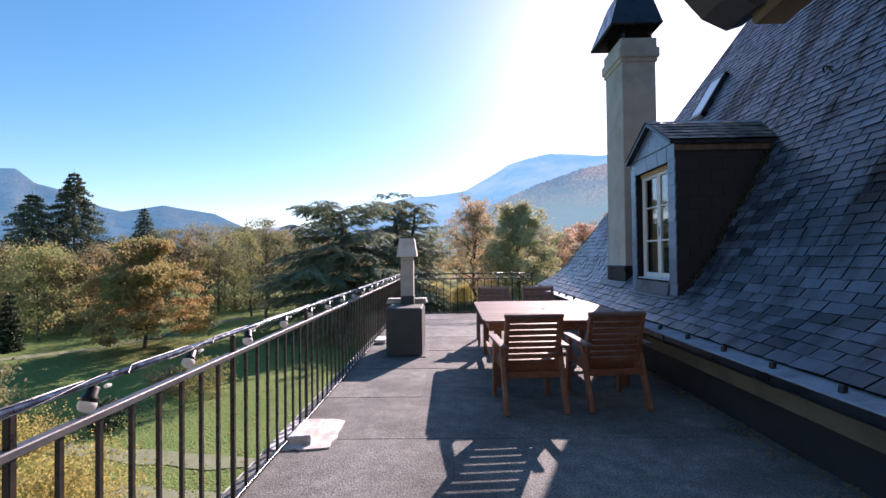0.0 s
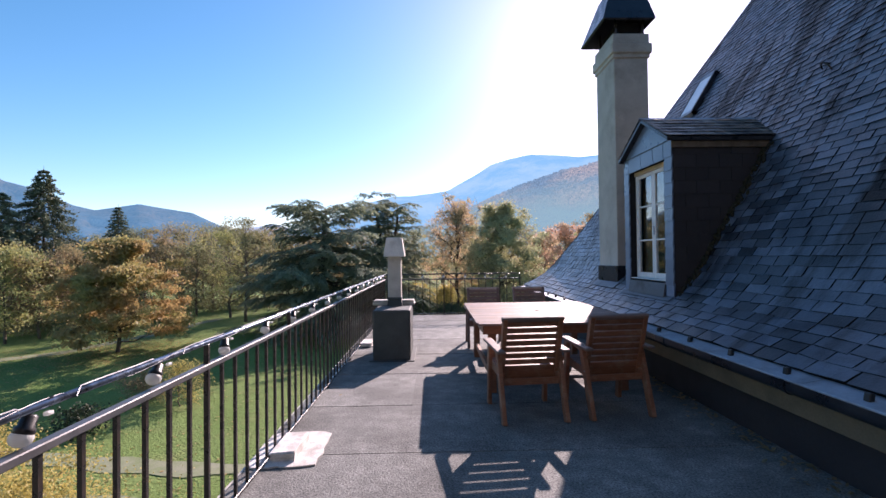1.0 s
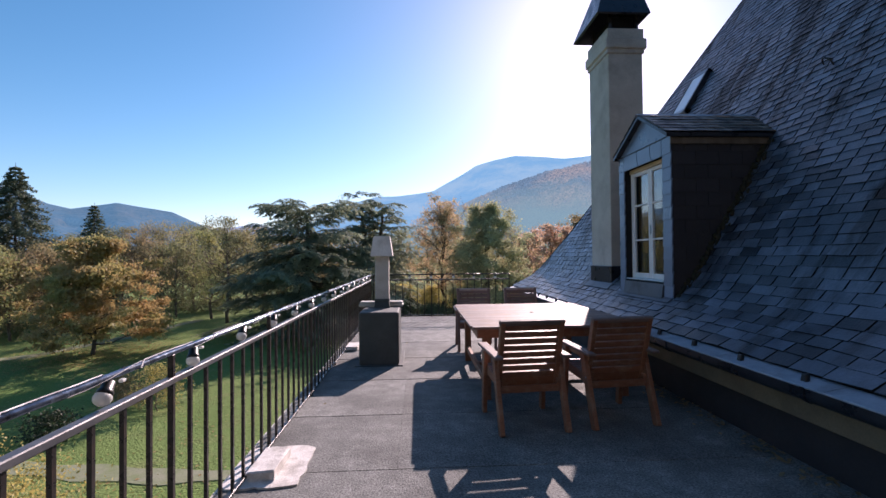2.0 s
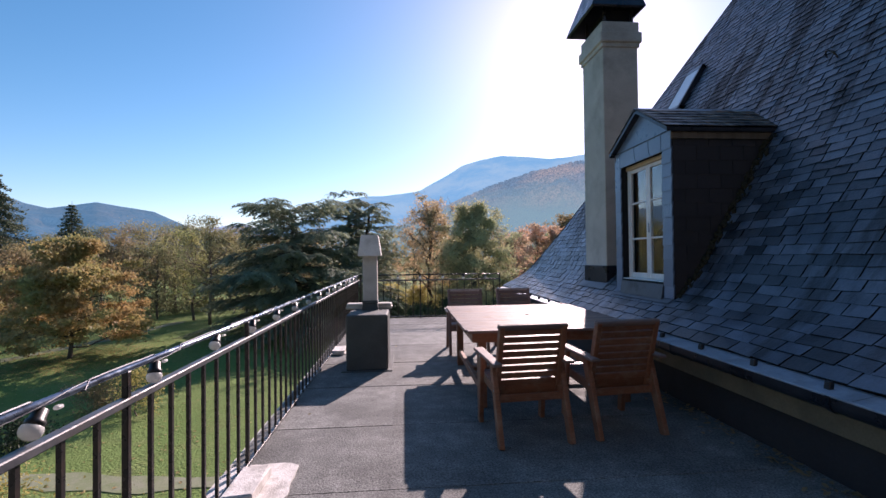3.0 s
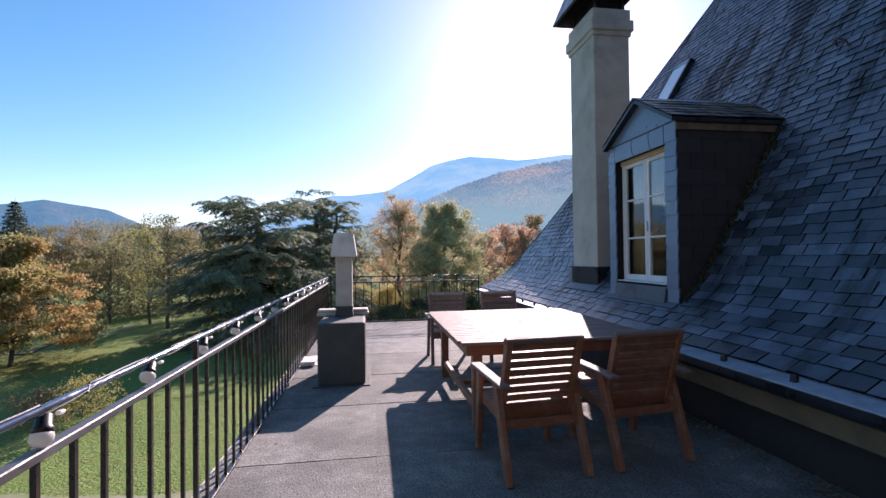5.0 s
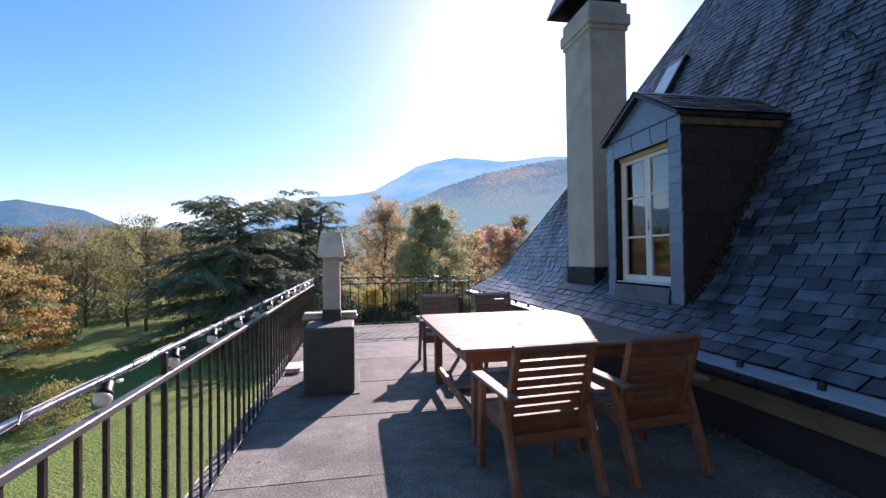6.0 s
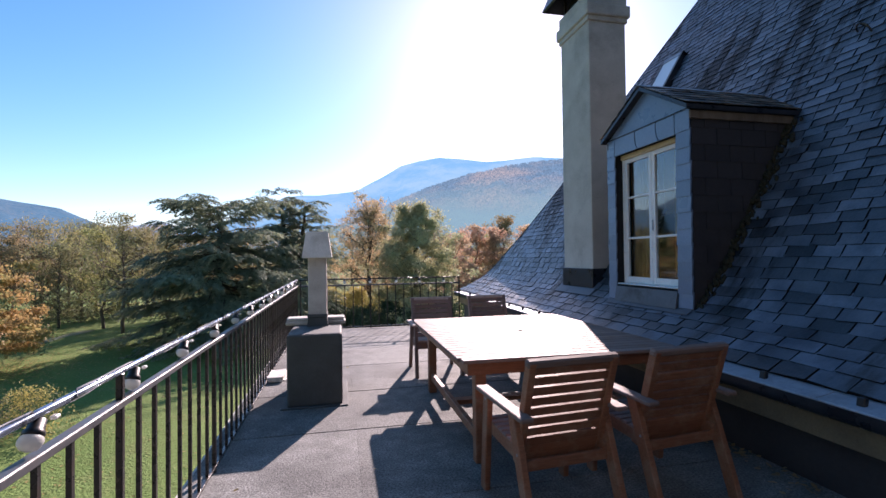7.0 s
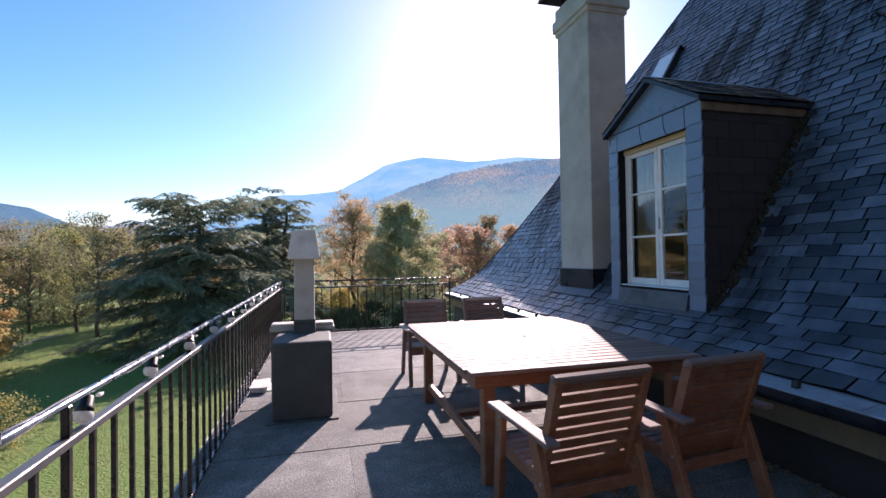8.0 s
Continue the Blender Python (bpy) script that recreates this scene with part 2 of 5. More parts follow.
L_PEACH = foliage("peach_leaves", (0.52, 0.35, 0.2), (0.62, 0.44, 0.26), (0.46, 0.37, 0.2))
L_GOLD = foliage("dull_gold_leaves", (0.32, 0.275, 0.12), (0.4, 0.33, 0.155), (0.235, 0.23, 0.11))
M_BULB = foliage("opal_plastic", (0.85, 0.85, 0.83), (0.88, 0.88, 0.86), None, 0.5, 0.25)
L_LAUREL = foliage("laurel_leaves", (0.06, 0.085, 0.045), (0.1, 0.13, 0.06), None, 0.3)
L_DARK = foliage("dark_evergreen_leaves", (0.025, 0.04, 0.02), (0.045, 0.065, 0.03), None, 0.2)


# ---------------------------------------------------------------- mesh helpers
def mesh_of(bm, name):
    me = bpy.data.meshes.new(name)
    bm.to_mesh(me)
    bm.free()
    return me


def part(name, bm, material, parent, label="", smooth=False):
    """One mesh object under a thing or a part."""
    me = mesh_of(bm, name) if isinstance(bm, bmesh.types.BMesh) else bm
    if material and not me.materials:
        me.materials.append(material)
    if smooth:
        me.polygons.foreach_set("use_smooth", [True] * len(me.polygons))
    ob = new(name, me)
    ob.parent = parent
    return tagged(ob, label)


def thing(name, x, y, z, label, category, group="", turn=0.0):
    e = new(name)
    e.matrix_world = pose(x, y, z, 0, 0, turn)
    e.empty_display_size = 0.1
    return tagged(e, label, category, group)


def setting(name, bm, material, label="", category=""):
    me = mesh_of(bm, name) if isinstance(bm, bmesh.types.BMesh) else bm
    me.materials.append(material)
    return tagged(new(name, me), label, category, "", "structure")


def quad(bm, *pts):
    return bm.faces.new([bm.verts.new(p) for p in pts])


def box(x0, y0, z0, x1, y1, z1, bevel=0.0, seg=2, bm=None):
    own = bmesh.new()
    bmesh.ops.create_cube(own, size=1.0)
    for v in own.verts:
        v.co = Vector(((x0 + x1) / 2 + v.co.x * (x1 - x0), (y0 + y1) / 2 + v.co.y * (y1 - y0), (z0 + z1) / 2 + v.co.z * (z1 - z0)))
    if bevel:
        bmesh.ops.bevel(own, geom=own.edges[:], offset=bevel, segments=seg, affect="EDGES", profile=0.5)
    return join(bm, own)


def join(bm, own):
    if bm is None:
        return own
    me = bpy.data.meshes.new("tmp")
    own.to_mesh(me)
    own.free()
    bm.from_mesh(me)
    bpy.data.meshes.remove(me)
    return bm


def beam(a, b, w, h, bevel=0.004, up=(0, 0, 1), bm=None):
    """A straight timber from a to b: w across, h in the direction of up."""
    a, b = Vector(a), Vector(b)
    d = b - a
    n = d.normalized()
    side = n.cross(Vector(up)).normalized()
    top = side.cross(n).normalized()
    own = box(-w / 2, 0, -h / 2, w / 2, d.length, h / 2, bevel, 1)
    m = Matrix((side, n, top)).transposed().to_4x4()
    m.translation = a
    bmesh.ops.transform(own, matrix=m, verts=own.verts)
    return join(bm, own)


def rod(a, b, r, r2=None, n=10, bm=None, caps=True):
    a, b = Vector(a), Vector(b)
    d = b - a
    own = bmesh.new()
    bmesh.ops.create_cone(own, cap_ends=caps, segments=n, radius1=r, radius2=r if r2 is None else r2, depth=d.length)
    q = d.to_track_quat("Z", "Y").to_matrix().to_4x4()
    q.translation = (a + b) / 2
    bmesh.ops.transform(own, matrix=q, verts=own.verts)
    return join(bm, own)


def lathe(profile, n=16, bm=None):
    """Turned shape round z from (radius, z) pairs."""
    own = bmesh.new()
    rings = [[own.verts.new((r * math.cos(2 * math.pi * k / n), r * math.sin(2 * math.pi * k / n), z)) for k in range(n)] for r, z in profile]
    for lo, hi in zip(rings, rings[1:]):
        for k in range(n):
            own.faces.new((lo[k], lo[(k + 1) % n], hi[(k + 1) % n], hi[k]))
    own.faces.new(rings[0][::-1])
    own.faces.new(rings[-1])
    return join(bm, own)


def prism(points, axis, lo, hi, bm=None):
    """A flat outline pushed along an axis (0, 1, 2) from lo to hi."""
    own = bmesh.new()
    def put(p, v):
        c = list(p)
        c.insert(axis, v)
        return own.verts.new(c)
    a, b = [put(p, lo) for p in points], [put(p, hi) for p in points]
    own.faces.new(a)
    own.faces.new(b[::-1])
    for k in range(len(a)):
        own.faces.new((a[k], b[k], b[(k + 1) % len(a)], a[(k + 1) % len(a)]))
    bmesh.ops.recalc_face_normals(own, faces=own.faces)
    return join(bm, own)


def tube(points, r, n=6, bm=None):
    """A bent tube through points."""
    own = bmesh.new()
    rings = []
    pts = [Vector(p) for p in points]
    for k, p in enumerate(pts):
        d = (pts[min(k + 1, len(pts) - 1)] - pts[max(k - 1, 0)]).normalized()
        s = d.cross(Vector((0.13, 0.05, 1))).normalized()
        u = s.cross(d)
        rr = r[k] if isinstance(r, (list, tuple)) else r
        rings.append([own.verts.new(p + rr * (math.cos(2 * math.pi * j / n) * s + math.sin(2 * math.pi * j / n) * u)) for j in range(n)])
    for lo, hi in zip(rings, rings[1:]):
        for j in range(n):
            own.faces.new((lo[j], lo[(j + 1) % n], hi[(j + 1) % n], hi[j]))
    own.faces.new(rings[0])
    own.faces.new(rings[-1][::-1])
    bmesh.ops.recalc_face_normals(own, faces=own.faces)
    return join(bm, own)


# ---------------------------------------------------------------- setting
GROUND = -6.5
TERRACE_END = 11.86


def ground_height(x, y):
    far = max(0.0, math.hypot(x, y) - 120) / 300
    return GROUND + 0.25 * math.sin(x * 0.11 + 0.5) * math.sin(y * 0.09) + min(6.0, far * far * 3)


bm = bmesh.new()
ring_r = [0.0, 6, 12, 18, 24, 30, 36, 43, 50, 60, 75, 95, 120, 160, 230, 350, 600, 1100, 2000, 4500]
rows_ = []
for r in ring_r:
    if r == 0:
        rows_.append([bm.verts.new((0, 10, ground_height(0, 10)))])
        continue
    rows_.append([bm.verts.new((r * math.sin(a), 10 + r * math.cos(a), ground_height(r * math.sin(a), 10 + r * math.cos(a)))) for a in [2 * math.pi * k / 72 for k in range(72)]])
for k in range(72):
    bm.faces.new((rows_[0][0], rows_[1][(k + 1) % 72], rows_[1][k]))
for lo, hi in zip(rows_[1:], rows_[2:]):
    for k in range(72):
        bm.faces.new((lo[k], lo[(k + 1) % 72], hi[(k + 1) % 72], hi[k]))
bmesh.ops.recalc_face_normals(bm, faces=bm.faces)
for f in bm.faces:
    f.smooth = True
setting("ground", bm, M_GRASS, "mown green lawn with fallen leaves and bare patches", "lawn")


def path_strip(name, centre, width, label):
    bm = bmesh.new()
    pts = [Vector((*c, 0)) for c in centre]
    fine = []
    for a, b in zip(pts, pts[1:]):
        fine += [a.lerp(b, k / 8) for k in range(8)]
    fine.append(pts[-1])
    rim = []
    for k, c in enumerate(fine):
        d = (fine[min(k + 1, len(fine) - 1)] - fine[max(k - 1, 0)]).normalized()
        s = Vector((-d.y, d.x, 0)) * width / 2 * (1 + 0.22 * math.sin(k * 1.7) + 0.15 * math.sin(k * 0.6))
        rim.append([bm.verts.new((q.x, q.y, ground_height(q.x, q.y) + 0.03)) for q in (c - s, c + s)])
    for lo, hi in zip(rim, rim[1:]):
        bm.faces.new((lo[0], lo[1], hi[1], hi[0]))
    bmesh.ops.recalc_face_normals(bm, faces=bm.faces)
    setting(name, bm, M_PATH, label, "path")


path_strip("road_1", [(-30, 23), (-15, 19.8), (-8, 18.2), (0, 17.8), (12, 19)], 1.1, "pale gravel path across the lawn")
path_strip("road_2", [(-28, 19.5), (-13, 16.6), (-7, 15.4), (1, 15.2), (12, 16)], 0.8, "pale gravel wheel track across the lawn")
path_strip("road_3", [(-60, 30), (-38, 35.5), (-31, 41), (-28, 50), (-27, 62)], 1.6, "pale path winding over the lawn to the wood")


def ridge_point(a, f, far, near, az, el, rough, off):
    """A point of a mountain: a is the bearing, f runs from 0 at the crest to 1 at the foot."""
    e = float(np.interp(a, az, el))
    d = far + (near - far) * f
    top = far * math.tan(radians(e))
    z = GROUND + (top - GROUND) * (1 - f) ** 1.15
    wob = noise.fractal(Vector((a * 0.22, f * 2.2, 0)) + off, 0.8, 2.1, 5)
    z += wob * rough * (0.25 + 1.6 * f * (1 - f)) * far
    d += wob * 0.06 * far * min(1, 4 * f)
    return Vector((d * math.sin(radians(a)), d * math.cos(radians(a)), max(z, GROUND - 4)))


def ridge(name, far, near, profile, material, label, rough, seed, woods=0, tree=6.0):
    """A wooded mountain: its crest by bearing and height in degrees, falling towards the viewer."""
    rng = random.Random(seed)
    bm = bmesh.new()
    off = Vector((rng.uniform(0, 50), rng.uniform(0, 50), 0))
    az = [p[0] for p in profile]
    el = [p[1] for p in profile]
    n, steps = 150, 14
    rings = [[bm.verts.new(ridge_point(az[0] + (az[-1] - az[0]) * i / n, j / steps, far, near, az, el, rough, off)) for j in range(steps + 1)] for i in range(n + 1)]
    for lo, hi in zip(rings, rings[1:]):
        for j in range(steps):
            bm.faces.new((lo[j], lo[j + 1], hi[j + 1], hi[j]))
    bmesh.ops.recalc_face_normals(bm, faces=bm.faces)
    for f in bm.faces:
        f.smooth = True
    hill = setting(name, bm, material, label, "mountain")
    if woods:
        verts, faces = [], []
        for _ in range(woods):
            a, f = rng.uniform(-6, 48), rng.random() ** 1.3 * 0.9
            c = ridge_point(a, f, far, near, az, el, rough, off)
            for _ in range(5):
                p = c + Vector((rng.gauss(0, tree * 0.4), rng.gauss(0, tree * 0.4), rng.uniform(0.1, 1.2) * tree))
                u = Vector((rng.gauss(0, 1), rng.gauss(0, 1), rng.gauss(0, 1))).normalized() * tree * 0.5
                v = u.orthogonal().normalized() * tree * 0.4
                k = len(verts)
                verts += [p - u, p + v, p + u, p - v]
                faces.append((k, k + 1, k + 2, k + 3))
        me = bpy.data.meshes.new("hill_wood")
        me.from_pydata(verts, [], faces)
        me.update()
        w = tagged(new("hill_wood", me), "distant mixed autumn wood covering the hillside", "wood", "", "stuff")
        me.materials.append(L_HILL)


# The air and lit colours glow, standing in for haze over leaves and slopes.
L_HILL = distance("hazed_hill_leaves", (0.2, 0.21, 0.12), (0.36, 0.27, 0.18), (0.13, 0.25, 0.37), 0.76, 0.01, True, (0.36, 0.35, 0.36), (150, 270, (0.16, 0.3, 0.36)))
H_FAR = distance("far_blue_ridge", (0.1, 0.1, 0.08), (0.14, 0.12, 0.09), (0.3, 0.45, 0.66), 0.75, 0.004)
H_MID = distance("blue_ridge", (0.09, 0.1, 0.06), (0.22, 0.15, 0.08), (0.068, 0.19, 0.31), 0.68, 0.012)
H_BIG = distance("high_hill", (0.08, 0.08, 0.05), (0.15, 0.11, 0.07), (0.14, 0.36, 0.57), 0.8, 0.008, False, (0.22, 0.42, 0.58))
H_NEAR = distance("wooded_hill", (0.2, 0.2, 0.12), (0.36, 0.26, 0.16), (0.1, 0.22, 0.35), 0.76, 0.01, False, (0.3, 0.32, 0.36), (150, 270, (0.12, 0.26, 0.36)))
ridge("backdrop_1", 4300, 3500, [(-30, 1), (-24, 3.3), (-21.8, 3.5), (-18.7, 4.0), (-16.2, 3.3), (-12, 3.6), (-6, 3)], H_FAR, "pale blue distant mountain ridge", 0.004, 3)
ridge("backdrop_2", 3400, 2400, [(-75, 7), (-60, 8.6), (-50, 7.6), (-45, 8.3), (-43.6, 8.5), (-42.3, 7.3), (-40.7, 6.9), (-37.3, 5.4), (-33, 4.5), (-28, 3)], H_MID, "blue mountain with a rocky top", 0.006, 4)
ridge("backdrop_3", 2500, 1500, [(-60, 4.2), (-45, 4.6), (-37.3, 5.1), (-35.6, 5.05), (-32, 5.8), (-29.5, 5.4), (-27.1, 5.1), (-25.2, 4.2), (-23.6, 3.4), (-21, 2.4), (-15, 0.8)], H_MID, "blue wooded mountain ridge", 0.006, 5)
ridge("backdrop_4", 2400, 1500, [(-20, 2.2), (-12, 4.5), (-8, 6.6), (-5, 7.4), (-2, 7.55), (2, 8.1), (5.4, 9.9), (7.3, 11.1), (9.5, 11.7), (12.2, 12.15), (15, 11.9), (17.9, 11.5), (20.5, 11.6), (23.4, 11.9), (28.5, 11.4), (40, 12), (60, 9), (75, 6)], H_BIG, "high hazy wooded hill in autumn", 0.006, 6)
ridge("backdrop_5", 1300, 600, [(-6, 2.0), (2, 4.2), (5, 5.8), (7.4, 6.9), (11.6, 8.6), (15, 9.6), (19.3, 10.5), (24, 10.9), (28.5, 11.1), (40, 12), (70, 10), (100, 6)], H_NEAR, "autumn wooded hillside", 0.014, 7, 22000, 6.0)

# terrace deck on its storey below
setting("terrace_slab", box(-0.16, -3.0, -0.3, 4.4, TERRACE_END + 0.1, -0.012), M_CONCRETE, "concrete terrace slab with pale rough edge", "terrace")
setting("wall_west", box(-0.12, -9.0, GROUND - 0.5, 0.2, TERRACE_END + 0.05, -0.3), M_WALL, "rendered house wall under the terrace", "wall")
setting("wall_end", box(0.2, TERRACE_END - 0.25, GROUND - 0.5, 12.0, TERRACE_END + 0.05, -0.3), M_WALL, "rendered house wall under the terrace end", "wall")
floor = tagged(new("floor", mesh_of(box(-0.14, -3.0, -0.012, 3.95, TERRACE_END + 0.06, -0.006), "floor")), "grey mineral roofing felt in lapped sheets", "floor", "", "structure")
floor.data.materials.append(M_FELT)

# low wall under the eaves, fascia and gutter
WALL_X = 3.84
# The near-black cheek material here deepens the shade under the eaves.
setting("wall_east", box(WALL_X, -3.0, -0.3, 4.05, 13.0, 0.5, 0.01), M_CHEEK_SHADED, "dark felt-covered low wall under the eaves", "wall")
setting("trim", box(3.735, -3.0, 0.345, WALL_X, 13.0, 0.58, 0.006), M_OCHRE, "ochre painted timber fascia board under the gutter", "fascia")
# Added out of view: cuts the sky and bounce light from behind.
setting("wall_back_blocker", box(-9.0, -3.25, GROUND - 0.5, 10.5, -3.0, 10.5), M_FELT_DARK, "unseen tall dark wall added to block sky and bounce light", "wall")

gutter = thing("gutter", 3.7, 0, 0.62, "dark half-round metal gutter lined with zinc along the slate eaves", "gutter")
bm = bmesh.new()
outer = [(-0.06 + 0.055 * math.cos(a), -0.045 + 0.055 * math.sin(a)) for a in [math.pi + math.pi / 2 * k / 7 for k in range(8)]]
prism([(-0.115, 0.0)] + outer + [(0.03, -0.1), (0.03, -0.09), (-0.06, -0.09), (-0.105, -0.045), (-0.105, 0.0)], 1, -3.0, 13.0, bm)
part("channel", bm, M_GUTTER, gutter)
part("front_bead", rod((-0.11, -3.0, 0.0), (-0.11, 13.0, 0.0), 0.0085, n=8), M_ZINC, gutter, "bright rolled zinc lip")
rng = random.Random(2)
y = -3.0
while y < 13.0:
    y2 = min(y + rng.uniform(0.9, 1.1), 13.0)
    own = prism([(-0.104, -0.012), (0.09, 0.02), (0.09, 0.025), (-0.104, -0.007)], 1, y, y2 - 0.006)
    part("zinc_tray", own, M_ZINC, gutter)
    y = y2
for k in range(24):
    y = -2.2 + 0.615 * k
    part("bracket", beam((-0.01, y, 0.0), (0.0, y, 0.055), 0.045, 0.035, 0.006, (1, 0, 0)), M_BLACK, gutter, "dark gutter bracket" if k == 0 else "")
for k in range(9):
    y = -1.7 + 1.64 * k
    own = bmesh.new()
    ring = [(-0.122, 0.0)] + [(-0.06 + 0.062 * math.cos(a), -0.045 + 0.062 * math.sin(a)) for a in [math.pi + math.pi / 2 * q / 7 for q in range(8)]]
    prism(ring + [(-0.06, -0.095), (-0.11, -0.045), (-0.114, 0.0)], 1, y, y + 0.03, own)
    part("joint_collar", own, M_GUTTER, gutter)

# ---------------------------------------------------------------- iron railings
PITCH = 0.1765


def railing(name, x, y, turn, length, first_post, label, post_every=8, top=None):
    """A railing along local y from 0: two upper rails, a foot rail, posts and balusters."""
    r = thing(name, x, y, 0, label, "railing", "terrace railings", turn)
    part("top_rail", rod((0, 0, 1.038), (0, length, 1.04), 0.013, n=12), top or M_RAIL, r, smooth=True)
    part("hand_rail", box(-0.021, 0, 0.898, 0.021, length, 0.928, 0.004, 1), M_HAND, r)
    part("foot_rail", box(-0.017, 0, 0.035, 0.017, length, 0.055, 0.003, 1), M_IRON, r)
    bar = mesh_of(box(-0.009, -0.009, 0.05, 0.009, 0.009, 0.895, 0.0, 1), "baluster")
    post = mesh_of(box(-0.013, -0.013, 0.0, 0.013, 0.013, 1.03, 0.003, 1), "post")
    k, pos = 0, first_post - PITCH * post_every * 10
    while pos < length - 0.02:
        if pos > 0.02:
            is_post = k % post_every == 0
            ob = part("post" if is_post else "baluster", post if is_post else bar, M_IRON, r)
            ob.location = (0, pos, 0)
        k, pos = k + 1, pos + PITCH
    part("post", post, M_IRON, r).location = (0, length - 0.015, 0)
    return r


railing("railing", 0.0, -2.9, 0, TERRACE_END - 0.06 + 2.9, 2.9 + 4.035, "black painted iron balustrade along the terrace edge")
railing("railing", 0.03, TERRACE_END - 0.06, -90, 3.39, 1.45, "black painted iron balustrade closing the terrace end", top=M_IRON)


def light_string(name, start, step, count, along, label, cord):
    """A festoon: a cable wound along the top rail and opal bulbs hanging under it."""
    s = thing(name, 0, 0, 0, label, "string lights", "festoon lights")
    rng = random.Random(len(label))
    pts, n = [], count * 16
    for k in range(n + 1):
        u = (k / 16 - 0.5) * step
        turn = 2 * math.pi * min(1, max(0, (k % 16 - 10) / 3.0))
        a = 1.75 + turn + 0.25 * math.sin(k * 0.7)
        pts.append(along(start + u, 0.0162 * math.cos(a), 1.04 + 0.0162 * math.sin(a) - 0.022 * (k % 16 in (8, 9))))
    part("cable", tube(pts, 0.0032, 5), cord, s, "thin festoon cable")
    second = [along(start + (k / 16 - 0.5) * step, 0.0146 * math.cos(1.6 + k * 0.31), 1.04 + 0.0146 * math.sin(1.6 + k * 0.31)) for k in range(n + 1)]
    part("cable", tube(second, 0.0018, 5), cord, s, "thin grey tie cord")
    holder = mesh_of(lathe([(0.012, 0.0), (0.021, -0.005), (0.023, -0.036), (0.028, -0.04), (0.029, -0.056), (0.025, -0.058)], 14), "socket")
    globe = mesh_of(lathe([(0.022, -0.05), (0.029, -0.057), (0.032, -0.068), (0.03, -0.079), (0.023, -0.089), (0.012, -0.095), (0.002, -0.096)], 16), "globe")
    clip = mesh_of(box(-0.009, -0.013, -0.004, 0.009, 0.013, 0.008, 0.003, 1), "clip")
    for k in range(count):
        at = along(start + step * k + rng.uniform(-0.02, 0.02), -0.006, 1.024)
        lean = pose(0, 0, 0, rng.uniform(-42, -14), rng.uniform(-6, 12), 0)
        o = part("socket", holder, M_BLACK, s, smooth=True)
        o.matrix_local = Matrix.Translation(at) @ lean
        g = part("globe", globe, M_BULB, o, "white opal bulb" if k == 0 else "", smooth=True)
        c = part("clip", clip, M_BULB, s)
        c.matrix_local = Matrix.Translation(at + Vector((0.022, 0.035, -0.012)))
    return s


light_string("festoon_light", 0.205, 0.662, 18, lambda u, dx, z: Vector((dx + 0.004, u, z)), "string of white opal bulbs on grey cable along the side rail", M_GUTTER)
light_string("festoon_light", 0.42, 0.53, 6, lambda u, dx, z: Vector((u, TERRACE_END - 0.06 + dx, z)), "string of white opal bulbs along the end rail", M_BLACK)

# whitewashed mortar beds at the post feet
def mortar(x, y, w, d, block, seed, label):
    rng = random.Random(seed)
    t = thing("mortar_bed", x, y, 0, label, "mortar", "mortar beds")
    n = 34
    out = []
    for k in range(n):
        a = 2 * math.pi * k / n
        c, s = math.cos(a), math.sin(a)
        q = max(abs(c), abs(s))
        j = rng.uniform(0.94, 1.03)
        out.append((w / 2 * c / q * j, d / 2 * s / q * j))
    bm = prism(out, 2, 0.001, 0.013)
    part("bed", bm, M_WHITEWASH, t)
    if block:
        bx = box(-0.1, -0.24, 0.01, 0.08, 0.16, 0.075, 0.01, 2)
        for v in bx.verts:
            v.co += Vector((rng.uniform(-0.009, 0.009), rng.uniform(-0.012, 0.012), rng.uniform(-0.006, 0.006)))
        part("block", bx, M_WHITEWASH, t, "rough whitewashed block")
    return t


mortar(0.11, 3.76, 0.5, 0.66, True, 4, "cracked whitewashed mortar bed and block at a railing post")
mortar(0.1, 8.02, 0.26, 0.34, True, 8, "small whitewashed mortar block at a railing post")

# ---------------------------------------------------------------- felt vent with a flue
vent = thing("vent_stack", 0.615, 7.2, 0, "dark felt-covered vent box with pale flue and tapered cowl", "vent")
part("plinth", box(-0.275, -0.45, 0.0, 0.265, 0.42, 0.725, 0.024, 2), M_FELT_DARK, vent, smooth=False)
part("skirt", box(-0.33, -0.5, 0.0, 0.32, 0.47, 0.014, 0.005, 1), M_FELT_DARK, vent, "felt skirt lapped onto the deck")
bm = box(-0.36, 0.24, 0.722, 0.305, 0.47, 0.765, 0.014, 2)
box(-0.35, 0.255, 0.762, 0.295, 0.455, 0.803, 0.018, 2, bm)
part("coping", bm, M_CONCRETE, vent, "pale moulded stone coping")
bm = lathe([(0.15, 0.0), (0.13, 0.03), (0.115, 0.12), (0.125, 0.13), (0.12, 0.16)], 4)
bmesh.ops.rotate(bm, verts=bm.verts, cent=(0, 0, 0), matrix=Matrix.Rotation(radians(45), 3, "Z"))
bmesh.ops.scale(bm, verts=bm.verts, vec=(1.25, 1.25, 1))
bmesh.ops.translate(bm, verts=bm.verts, vec=(0, 0.2, 0.7))
part("collar", bm, M_FELT_DARK, vent, "folded dark felt collar")
part("flue", box(-0.101, 0.1, 0.74, 0.1, 0.3, 1.5, 0.012, 2), M_CONCRETE, vent, "pale square flue")
own = bmesh.new()
